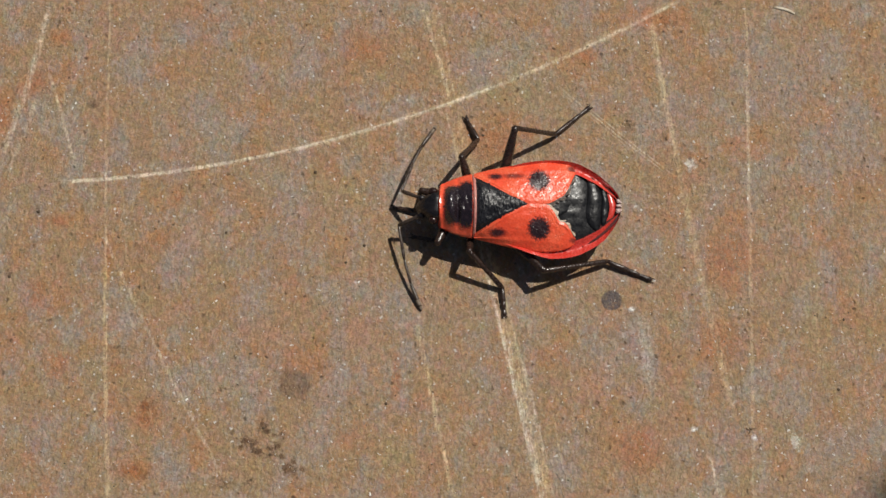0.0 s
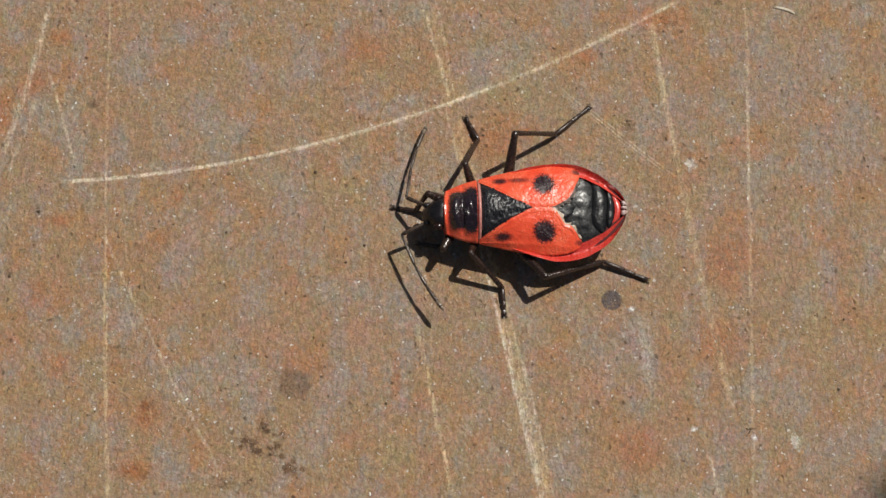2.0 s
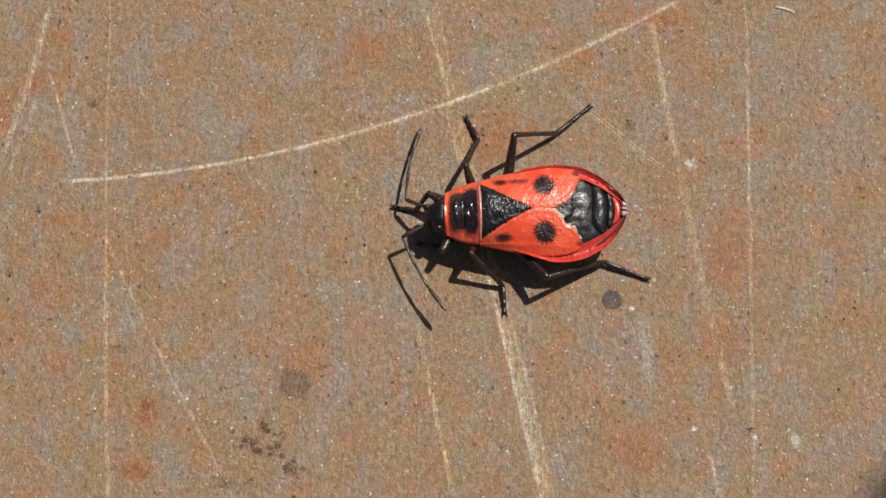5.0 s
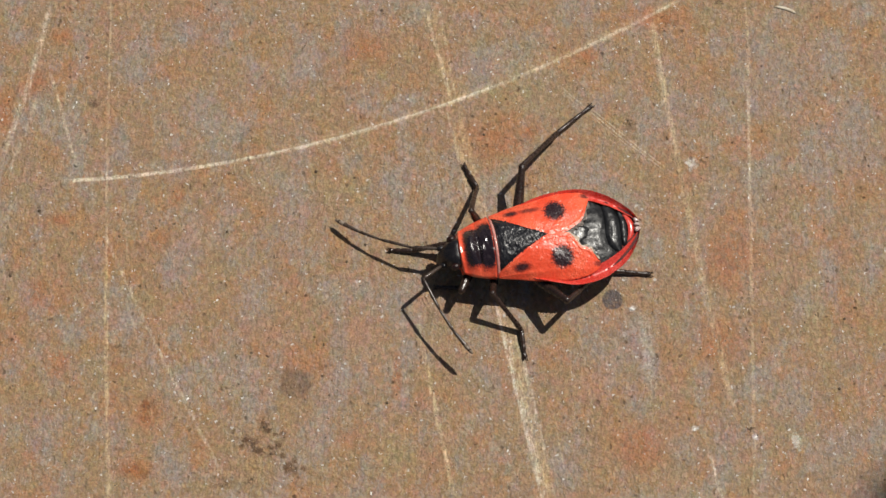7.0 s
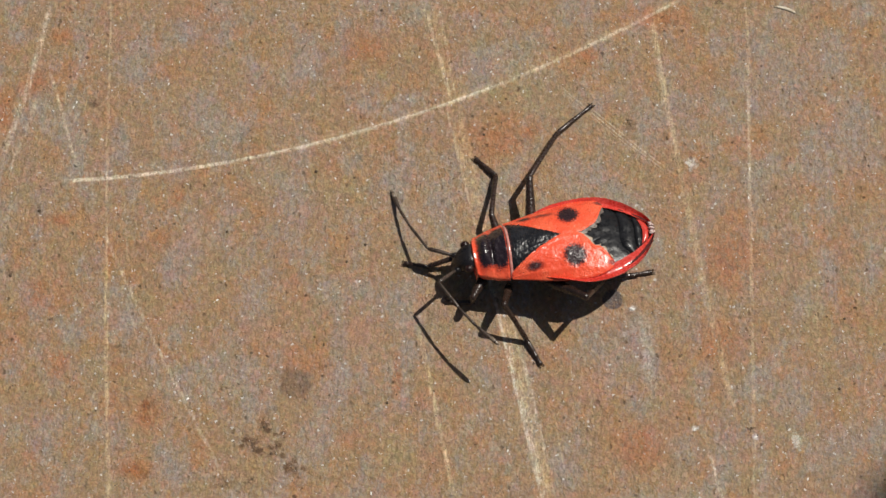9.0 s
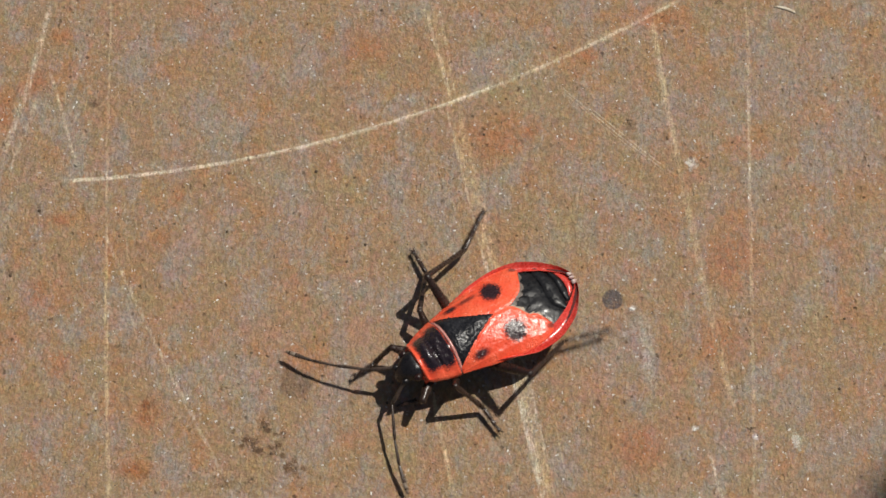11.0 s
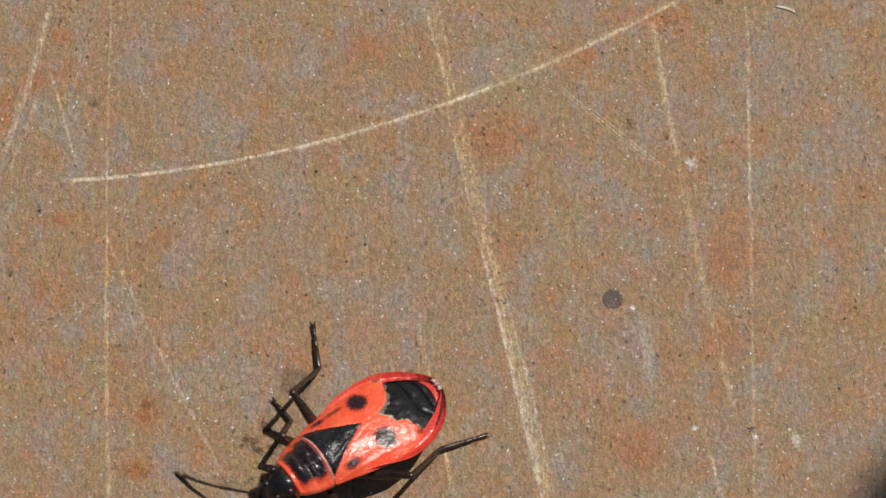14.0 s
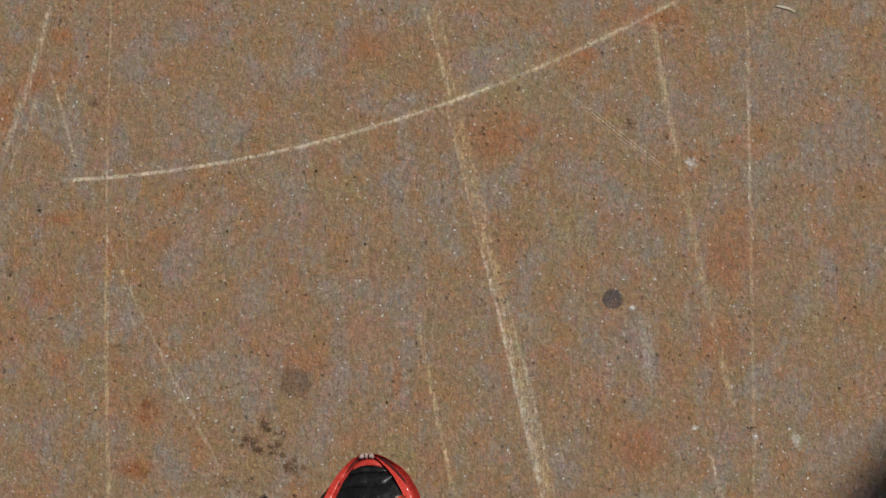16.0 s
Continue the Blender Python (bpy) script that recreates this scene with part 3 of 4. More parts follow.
def hemelytron(bug, side):
    outer = [(-5.35, 1.86), (-5.27, 2.02), (-5.1, 2.16), (-4.7, 2.33), (-4.0, 2.44), (-3.2, 2.42), (-2.0, 2.21), (-1.0, 1.96), (0.0, 1.72)]
    tear = 0.0 if side < 0 else 0.12
    wide = -0.15 if side < 0 else 0.0
    inner = [(-5.35, 1.72), (-5.22, 1.45 + tear), (-4.95, 1.15), (-4.75, 0.95), (-4.45, 0.85), (-4.25, 0.50), (-4.05, 0.22), (-3.85, 0.03),
             (-2.8, 0.02), (-0.05, 1.50), (0.0, 1.52)] if side > 0 else [
             (-5.35, 1.72), (-5.24, 1.45), (-5.10, 1.18), (-4.95, 0.85), (-4.72, 0.50), (-4.45, 0.32), (-4.15, 0.14), (-3.90, 0.03), (-2.8, 0.02), (-0.05, 1.50), (0.0, 1.52)]

    def top(u, v):
        x = -0.02 - 5.33 * u
        a, b = curve_at(inner, x), curve_at(outer, x) + wide * min(1.0, max(0.0, (-1.0 - x) / 2.0)) * min(1.0, max(0.0, (x + 5.3) / 0.8))
        y = a + (b - a) * v
        z = rise(x, y) + 0.05 - 0.03 * v ** 6 + 0.025 * noise.noise((x * 2.2, y * 2.2, side * 3.0)) + 0.012 * noise.noise((x * 6, y * 6, side))
        vein = 0.035 * math.exp(-((y - a - 0.16) / 0.05) ** 2) + 0.04 * math.exp(-((v - 0.80) / 0.04) ** 2) * (u < 0.85)
        return (x, side * y, z + vein - 0.12 * max(0, u - 0.93) / 0.07)
    wing = part("hemelytron", leaf(56, 26, top, 0.09), WING_RIGHT if side < 0 else WING_LEFT, bug, "leathery red forewing with black spots")

    def edge(u, v):
        x = -3.72 - 1.56 * u
        y = curve_at(inner, x)
        broad = (0.20 if side > 0 else 0.26) * (0.6 + 0.8 * abs(noise.noise((7 * u, side, 0.5)))) * math.sin(math.pi * (0.06 + 0.92 * u)) ** 0.5
        crimp = 0.06 * math.sin(31 * u + 2 * noise.noise((9 * u, 1, 1))) * v
        return (x - broad * v * 0.8 + crimp, side * (y - broad * v * 0.6 + 0.5 * crimp), rise(x, y) + 0.035 + 0.05 * noise.noise((14 * u, 3 * v, side)) - 0.10 * v)
    part("torn_edge", leaf(44, 5, edge, 0.04), PALE if side > 0 else DULL, wing, "pale torn wing edge" if side > 0 else "grey brown torn membrane")
    return wing


def head(bug):
    bm = tube([(1.55, 0, 1.75, 0.66, 0.5), (1.80, 0, 1.80, 0.80, 0.58), (2.05, 0, 1.80, 0.82, 0.60), (2.28, 0, 1.74, 0.70, 0.56), (2.5, 0, 1.64, 0.58, 0.50),
               (2.70, 0, 1.52, 0.46, 0.42), (2.85, 0, 1.38, 0.35, 0.34), (2.95, 0, 1.26, 0.24, 0.25), (3.00, 0, 1.18, 0.12, 0.15)], 20)
    for v in bm.verts:
        v.co.z += 0.06 * noise.noise(v.co * 2.4) + (0.10 * math.exp(-((abs(v.co.y) - 0.42) / 0.15) ** 2) * (v.co.z > 1.8))
    skull = part("head", bm, BLACK, bug, "matt black pointed head")
    for side in (-1, 1):
        bm = bmesh.new()
        bmesh.ops.create_icosphere(bm, subdivisions=3, radius=1.0, matrix=pose(2.12, side * 0.76, 1.96) @ Matrix.Diagonal((0.25, 0.22, 0.24, 1)))
        part("eye", bm, EYE_MAT, skull, "dark reddish eye")
        bm = tube([(2.55, side * 0.45, 1.62, 0.17, 0.17), (2.80, side * 0.47, 1.60, 0.16, 0.16), (2.9, side * 0.47, 1.60, 0.1, 0.1)], 10)
        part("antenna_socket", bm, BLACK, skull)
    bm = tube([(2.9, 0, 1.1, 0.12, 0.12), (2.4, 0, 0.92, 0.13, 0.11), (1.0, 0, 0.82, 0.09, 0.09), (0.6, 0, 0.8, 0.03, 0.03)], 8)
    part("rostrum", bm, LEG, skull)
    return skull


def thorax(bug):
    bm = tube([(1.85, 0, 1.5, 0.7, 0.5), (1.3, 0, 1.42, 1.05, 0.65), (0.4, 0, 1.4, 1.4, 0.72), (-0.8, 0, 1.38, 1.55, 0.74), (-2.0, 0, 1.4, 1.5, 0.68)], 18)
    return part("thorax", bm, BLACK, bug, "black underside of the thorax")


# Per leg: coxa in the insect's space, lengths of femur, tibia and tarsus, knee's bent direction
LEG_PLAN = {
    "front": ((1.25, 0.60, 1.05), 1.55, 1.55, 1.35, (0.2, 0.6, 0.7)),
    "middle": ((0.13, 1.15, 0.50), 1.92, 2.84, 1.56, (0.44, 0.20, 1.01)),
    "hind": ((-1.44, 1.15, 0.75), 3.40, 3.78, 2.60, (-0.05, 0.85, 0.66)),
}


def leg_parts(bug, kind):
    _, thigh, shin, foot, _ = LEG_PLAN[kind]
    fat = 0.29 if kind != "middle" else 0.26
    bm = tube([(-0.12, 0, 0, 0.12, 0.12), (0.1, 0, 0, fat * 0.8, fat * 0.8), (thigh * 0.35, 0, 0, fat, fat * 1.05), (thigh * 0.7, 0, 0.02, fat * 0.82, fat * 0.85),
               (thigh * 0.92, 0, 0, fat * 0.62, fat * 0.65), (thigh, 0, 0, fat * 0.66, fat * 0.66), (thigh + 0.12, 0, -0.02, fat * 0.35, fat * 0.35)], 12)
    femur = part("femur", bm, LEG, bug)
    r = 0.138
    bm = tube([(-0.08, 0, 0, r * 0.7, r * 0.7), (0.12, 0, 0, r * 1.1, r * 1.1), (shin * 0.5, 0, 0.02, r * 0.9, r * 0.9), (shin * 0.93, 0, 0, r * 1.08, r * 1.08),
               (shin + 0.06, 0, 0, r * 0.75, r * 0.75)], 10)
    for k in range(10):
        a, x = 2.4 * k, shin * (0.25 + 0.07 * k)
        q = Vector((0.10, 0.10 * math.cos(a), 0.10 * math.sin(a)))
        base = Vector((x, r * 0.85 * math.cos(a), r * 0.85 * math.sin(a)))
        side = q.cross((1, 0, 0)).normalized() * 0.018
        tri = [bm.verts.new(base + side), bm.verts.new(base - side), bm.verts.new(base + Vector((0.036, 0, 0))), bm.verts.new(base + q)]
        for f in ((0, 1, 2), (0, 3, 1), (1, 3, 2), (2, 3, 0)):
            bm.faces.new([tri[i] for i in f])
    tibia = part("tibia", bm, LEG, bug)
    a, b = foot * 0.48, foot * 0.68
    bm = tube([(-0.04, 0, 0, 0.08, 0.08), (0.1, 0, 0, 0.125, 0.115), (a - 0.06, 0, 0, 0.135, 0.125), (a, 0, 0, 0.085, 0.085), (a + 0.08, 0, 0, 0.12, 0.11),
               (b, 0, 0, 0.115, 0.11), (b + 0.04, 0, 0, 0.085, 0.08), (b + 0.2, 0, 0, 0.10, 0.10), (foot - 0.14, 0, 0, 0.145, 0.135), (foot - 0.06, 0, 0, 0.08, 0.08)], 10)
    tarsus = part("tarsus", bm, LEG, bug)
    for side in (-1, 1):
        bm = tube([(foot - 0.12, side * 0.06, 0, 0.04, 0.04), (foot + 0.02, side * 0.11, 0.02, 0.032, 0.03), (foot + 0.10, side * 0.10, -0.05, 0.012, 0.012)], 6)
        part("claw", bm, LEG, tarsus)
    return femur, tibia, tarsus


FEELER = (1.42, 1.85, 1.32, 1.48)


def antenna_parts(bug):
    made = []
    for n, size in enumerate(FEELER):
        r = (0.12, 0.092, 0.088, 0.115)[n]
        bm = tube([(-0.03, 0, 0, r * 0.5, r * 0.5), (0.08, 0, 0, r * 0.75, r * 0.75), (size * 0.5, 0, 0, r * (0.9 if n < 3 else 1.0), r * (0.9 if n < 3 else 1.0)),
                   (size * 0.86, 0, 0, r, r), (size, 0, 0, r * (0.6 if n < 3 else 0.35), r * (0.6 if n < 3 else 0.35))], 10)
        joint = part("antenna_segment", bm, FEELER_MAT, bug)
        made.append(joint)
        if n == 3:
            bm = tube([(size * 0.62, 0, 0, r * 1.03, r * 1.03), (size * 0.80, 0, 0, r * 1.04, r * 1.04), (size * 0.95, 0, 0, r * 0.8, r * 0.8), (size + 0.05, 0, 0, r * 0.25, r * 0.25)], 10)
            part("antenna_tip", bm, TIP, joint, "pale brownish tip")
    return made


bug = tagged(new("firebug"), "red and black firebug walking on the rusty plate", "insect")
PLATE = steel_plate()
thorax(bug)
abdomen(bug)
pronotum(bug)
scutellum(bug)
hemelytron(bug, -1)
hemelytron(bug, 1)
head(bug)
LEGS = {(side, kind): leg_parts(bug, kind) for side in (-1, 1) for kind in LEG_PLAN}
FEELERS = {side: antenna_parts(bug) for side in (-1, 1)}


# ---- small things on the plate ----
def dry_fibre():
    bm = tube([(-0.62, 0.02, 0.05, 0.03, 0.02), (-0.45, 0.06, 0.06, 0.07, 0.04), (-0.1, 0.03, 0.06, 0.08, 0.045), (0.25, -0.04, 0.06, 0.09, 0.045), (0.48, -0.13, 0.05, 0.08, 0.04), (0.58, -0.17, 0.05, 0.02, 0.02)], 10)
    ob = new("plant_fibre", mesh_from("plant_fibre", bm, FIBRE))
    ob.matrix_world = pose(18.72 * MM, 13.78 * MM, -0.02 * MM, 0, 0, -8)
    return tagged(ob, "pale dry plant fibre lying on the plate", "plant debris")


def crumb(x, y, size, seed):
    bm = bmesh.new()
    bmesh.ops.create_icosphere(bm, subdivisions=2, radius=size)
    for v in bm.verts:
        v.co *= 1 + 0.5 * noise.noise(v.co / size * 1.3 + Vector((seed, 0, 0)))
        v.co.z = max(v.co.z * 0.6, -0.2 * size)
    ob = new("dirt_crumb", mesh_from("dirt_crumb", bm, CRUMB))
    ob.matrix_world = pose(x * MM, y * MM, 0.18 * size * MM, 0, 0, 40 * seed)
    return tagged(ob, "tiny dark crumb of dirt on the plate", "dirt", "dirt crumbs")


dry_fibre()
CRUMBS = [(-2.97, -8.47, 0.09), (15.95, -9.83, 0.08), (21.08, -3.91, 0.09), (20.62, -7.71, 0.10), (8.03, 2.73, 0.08), (-4.17, 0.19, 0.10), (-5.15, -0.76, 0.09), (-6.85, 4.33, 0.11), (-22.93, -1.54, 0.10), (-11.54, 0.92, 0.09), (13.44, -5.57, 0.06), (14.12, -6.65, 0.06), (-21.58, 2.09, 0.12), (-9.32, -9.77, 0.10), (-8.94, -11.18, 0.09), (2.16, 6.43, 0.09), (9.94, 7.25, 0.07), (-2.47, -8.02, 0.06)]
for seed, (x, y, size) in enumerate(CRUMBS):
    crumb(x, y, size * 0.8, seed + 1)


def flake(x, y, size, turn):
    """A splinter of pale mineral, long and faceted."""
    bm = bmesh.new()
    bmesh.ops.create_icosphere(bm, subdivisions=1, radius=1.0, matrix=Matrix.Diagonal((size * 1.5, size * 0.8, size * 0.6, 1)))
    for v in bm.verts:
        v.co *= 1 + 0.35 * noise.noise(v.co * 9 + Vector((turn, 0, 0)))
        v.co.z = max(v.co.z, -0.2 * size)
    ob = new("mineral_flake", mesh_from("mineral_flake", bm, FLAKE))
    ob.data.polygons.foreach_set("use_smooth", [False] * len(ob.data.polygons))
    ob.matrix_world = pose(x * MM, y * MM, 0.15 * size * MM, 0, 0, turn)
    return tagged(ob, "tiny white mineral flake glinting on the plate", "mineral flake", "mineral flakes")


FLAKES = [(8.11, 2.03, 0.060, 80), (0.57, 0.98, 0.060, 15), (-4.45, -1.85, 0.060, 60), (9.91, -3.38, 0.100, 170), (-5.81, 3.92, 0.060, 120), (-11.52, 0.09, 0.050, 90), (-11.95, -2.88, 0.060, 40), (10.66, 11.83, 0.060, 100), (6.12, 6.34, 0.060, 80), (2.95, 10.80, 0.060, 30), (-19.87, 8.29, 0.060, 75), (16.28, 2.83, 0.070, 95), (16.40, 4.49, 0.060, 85), (13.01, -9.89, 0.070, 60), (16.14, -10.31, 0.070, 20), (-3.75, -13.27, 0.080, 95), (-13.36, -8.26, 0.070, 50), (-14.93, 9.38, 0.060, 80), (3.30, -11.03, 0.060, 70), (-2.20, -3.41, 0.050, 20), (9.36, 8.39, 0.050, 40), (18.80, 7.58, 0.050, 70), (18.76, -12.53, 0.060, 60)]
for x, y, size, turn in FLAKES:
    flake(x, y, size, turn)


def plant_scrap(x, y):
    """A dark scrap with three short bent arms."""
    bm = bmesh.new()
    for turn, long in ((20, 0.30), (150, 0.24), (250, 0.20)):
        start = len(bm.verts)
        tube([(0, 0, 0.03, 0.035, 0.03), (long * 0.5, 0.03, 0.05, 0.03, 0.025), (long, 0.0, 0.02, 0.012, 0.012)], 7, bm)
        bm.verts.ensure_lookup_table()
        bmesh.ops.rotate(bm, verts=bm.verts[start:], cent=(0, 0, 0), matrix=Matrix.Rotation(radians(turn), 3, "Z"))
    ob = new("plant_scrap", mesh_from("plant_scrap", bm, HUSK))
    ob.matrix_world = pose(x * MM, y * MM, 0)
    return tagged(ob, "small dark branched plant scrap on the plate", "plant debris")


plant_scrap(15.92, -9.89)
scatter_grit("bright_grit", "fine bright grains scattered over the plate, pale to stand for glints", GRIT, 1600, 5, 0.016, 0.052)
scatter_grit("dark_grit", "fine dark rust grains scattered over the plate", GRIT_DARK, 2600, 9, 0.014, 0.05)


def shade_rod():
    """An unseen rod, added so that its shadow touches the edge of the view."""
    edge, along = Vector((23.2, -13.1, 0)), Vector((0.64, 0.77, 0))
    middle = edge + Vector((0.77, -0.64, 0)) * 6.05
    base, knee = middle + along * 150, middle + sun_way * 300
    top = base + (knee - base) * 1.4
    size = (top - base).length
    ob = tagged(new("shade_rod"), "unseen black rod added to shade the corner of the view", "stand")
    part("tube", tube([(4, 0, 0, 7, 7), (6, 0, 0, 7, 7), (size * 0.5, 0, 0, 7, 7), (size, 0, 0, 7, 7)], 24), ROD_BLACK, ob)
    part("rod_foot", tube([(-0.5, 0, 0, 7, 7), (1, 0, 0, 8.5, 8.5), (8, 0, 0, 9, 9), (12, 0, 0, 7.5, 7.5)], 24), ROD_BLACK, ob)
    part("collar", tube([(size * 0.5, 0, 0, 7.2, 7.2), (size * 0.5 + 1, 0, 0, 8, 8), (size * 0.5 + 8, 0, 0, 8, 8), (size * 0.5 + 9, 0, 0, 7.2, 7.2)], 24), ROD_BLACK, ob)
    x = (top - base).normalized()
    y = Vector((0, 0, 1)).cross(x).normalized()
    ob.matrix_world = Matrix.Translation(base * MM) @ Matrix((x, y, x.cross(y))).transposed().to_4x4()
    return ob


# stand holds the unseen rod added for the corner's shadow
stand = shade_rod()


# ---- what moves ----
BODY = [
    (0.0, 1.59, 1.69, 179.9, -0.5, -9.7),
    (1.1, 1.59, 1.69, 179.9, -0.5, -9.7),
    (1.4, 1.87, 1.37, 181.1, 0.7, -6.6),
    (3.5, 1.87, 1.37, 181.1, 0.7, -6.6),
    (4.4, 1.87, 1.37, 181.1, 0.7, -6.6),
    (6.3, 1.83, 0.56, 183.6, -0.9, 4.2),
    (6.5, 2.35, 0.16, 185.4, -1.2, 6.2),
    (7.0, 2.58, -0.66, 189.5, -0.8, 0.5),
    (7.5, 2.49, -1.08, 190.0, 0.1, 1.6),
    (8.0, 2.49, -1.08, 190.0, 0.1, 1.6),
    (8.5, 2.71, -1.31, 191.4, -0.1, -0.5),
    (9.0, 3.32, -1.04, 189.0, 1.3, 16.2),
    (9.2, 3.27, -1.49, 189.0, 1.3, 1.2),
] + [
    (11.3, -0.57, -6.62, 211.9, -5.3, 9.1),
    (11.5, -1.13, -6.74, 208.2, -6.1, 8.2),
    (12.0, -3.19, -6.28, 196.8, -5.9, 7.6),
    (12.5, -4.01, -7.96, 207.5, -7.5, 6.5),
    (13.0, -3.66, -10.69, 221.2, -8.9, 7.7),
    (13.5, -4.11, -12.13, 232.0, -10.1, 6.8),
    (14.0, -6.47, -12.32, 215.2, -11.3, 13.2),
    (14.5, -9.24, -11.83, 194.8, -7.3, 14.6),
    (15.0, -9.82, -13.06, 190.6, -9.5, 14.6),
    (15.5, -7.61, -16.19, 228.7, -20.4, 15.6),
    (16.0, -3.59, -19.42, 272.0, -4.0, 8.0),
]
RIGHT_MIDDLE = [
    (0.0, 1.19, 7.48, 1.92, 6.01), (4.4, 1.19, 7.48, 1.92, 6.01), (6.3, 0.49, 6.76, 1.43, 5.40),
    (6.5, 0.58, 6.86, 1.46, 5.33), (7.0, 1.03, 4.72, 1.78, 3.34), (8.0, 0.88, 4.59, 1.93, 3.31),
    (8.5, 1.46, 4.82, 2.51, 3.59), (9.0, 1.64, 5.07, 2.85, 3.95), (9.2, 1.64, 5.07, 2.85, 3.95),
    (9.6, -0.03, 2.06, 0.98, 0.86), (10.1, -1.36, 0.58, -0.24, -0.52), (10.6, -2.66, -0.95, -1.45, -1.93),
    (11.3, -1.47, -0.03, -1.02, -1.10), (11.5, -4.81, -1.92, -3.67, -2.79), (12.0, -4.66, -1.79, -3.85, -2.79),
] + [
    (12.5, -4.45, -1.54, -4.05, -2.79), (12.6, -4.45, -1.54, -4.05, -2.79), (12.8, -8.03, -5.27, -6.62, -6.34),
    (13.0, -8.03, -5.27, -6.62, -6.34), (13.2, -8.03, -5.33, -6.62, -6.34), (13.5, -8.94, -8.69, -7.60, -9.23),
    (14.0, -8.94, -8.32, -7.89, -9.53), (14.5, -10.48, -9.11, -10.09, -9.83), (15.0, -10.56, -8.53, -10.30, -9.38),
    (15.2, -10.56, -8.53, -10.30, -9.38), (15.5, -12.78, -12.82, -11.60, -13.42), (15.8, -10.37, -17.96, -8.84, -17.66),
    (16.0, -8.56, -20.10, -7.18, -19.35),
]
RIGHT_HIND = [
    (0.0, 7.98, 8.07, 6.12, 6.43), (9.2, 8.04, 8.13, 6.12, 6.43), (9.8, 5.71, 3.74, 4.16, 1.86),
    (10.3, 4.15, 2.82, 2.78, 0.80), (10.8, 2.56, 1.84, 1.39, -0.30), (11.3, 0.30, 2.57, 0.09, 0.28),
    (11.5, 0.03, 2.41, -0.27, 0.09), (12.0, -0.18, 2.41, -1.08, 0.13), (12.2, -0.24, 2.35, -1.08, 0.13),
    (12.5, -2.53, 1.08, -2.87, -1.45), (12.9, -2.62, 0.92, -2.96, -1.45), (13.0, -4.37, -1.38, -4.43, -3.81),
    (13.1, -4.37, -1.38, -4.43, -3.81), (13.5, -6.52, -3.47, -5.95, -5.73), (13.8, -6.66, -3.72, -6.18, -6.03),
] + [
    (14.0, -6.89, -4.19, -6.53, -6.65), (14.5, -6.21, -4.19, -6.91, -6.49), (15.0, -5.97, -4.28, -7.06, -6.65),
    (15.1, -5.97, -4.28, -7.06, -6.65), (15.5, -10.72, -7.71, -10.09, -9.83), (15.8, -10.72, -7.77, -10.08, -9.98),
    (15.9, -9.24, -12.68, -8.08, -14.83), (16.0, -9.29, -13.47, -7.82, -15.42),
]
LEFT_MIDDLE = [
    (0.0, 3.24, -3.78, 3.08, -1.70), (4.4, 3.24, -3.78, 3.08, -1.70), (6.3, 3.24, -3.50, 3.26, -1.85),
    (6.5, 3.36, -3.47, 3.32, -1.85), (7.0, 4.26, -6.13, 4.04, -4.43), (8.0, 4.17, -6.13, 4.04, -4.43),
    (8.5, 5.11, -6.55, 4.63, -4.96), (9.0, 5.11, -6.49, 4.33, -5.11), (9.2, 5.11, -6.49, 4.33, -5.11),
    (9.8, 3.50, -8.09, 2.85, -6.50), (10.3, 3.07, -9.16, 2.27, -7.64), (10.8, 2.62, -10.19, 1.68, -8.75),
    (11.3, 4.28, -10.07, 3.26, -8.99), (11.5, 4.28, -10.07, 3.17, -9.08), (12.0, 0.03, -11.63, -0.41, -10.07),
] + [
    (12.5, 0.32, -11.48, -0.41, -10.28), (12.7, -0.99, -13.50, -2.08, -12.18), (13.1, -0.11, -14.83, -1.43, -13.73),
    (13.5, 0.07, -15.39, -1.40, -14.50), (13.9, -2.70, -16.43, -3.91, -15.22), (14.3, -6.07, -16.91, -6.92, -15.42),
    (14.7, -8.27, -17.48, -8.85, -15.87), (15.1, -7.72, -18.72, -8.44, -17.16), (15.5, -3.62, -19.68, -5.03, -18.71),
    (15.9, 0.87, -19.19, -0.84, -19.20), (16.0, 1.69, -18.39, -0.00, -18.65),
]
LEFT_HIND = [
    (0.0, 11.08, -1.79, 8.80, -0.85), (1.0, 11.08, -1.79, 8.80, -0.85), (1.5, 10.87, -1.79, 8.56, -0.85),
    (4.4, 10.87, -1.79, 8.56, -0.85), (6.3, 10.94, -1.70, 8.56, -1.01), (6.5, 11.00, -1.48, 8.85, -1.32),
    (8.5, 11.00, -1.48, 8.85, -1.48), (9.2, 11.10, -1.29, 9.29, -1.76), (9.7, 10.19, -5.44, 7.79, -5.34),
    (10.2, 9.50, -5.91, 7.10, -6.03), (10.7, 8.74, -6.35, 6.36, -6.71), (11.3, 8.67, -3.10, 6.42, -4.06),
    (11.5, 6.77, -6.28, 4.37, -6.71), (12.0, 6.67, -6.71, 4.46, -6.71), (12.5, 4.47, -5.60, 2.60, -6.25),
] + [
    (13.0, 4.24, -7.59, 2.06, -8.38), (13.5, 3.31, -6.68, 1.44, -7.99), (14.0, 2.26, -10.22, -0.09, -11.00),
    (14.5, -1.72, -13.21, -3.60, -13.42), (15.0, -1.89, -13.27, -3.60, -13.57), (15.5, -1.92, -12.88, -3.02, -13.86),
    (15.8, 1.09, -12.44, -0.19, -14.48), (16.0, 0.85, -14.42, 0.23, -16.74),
]
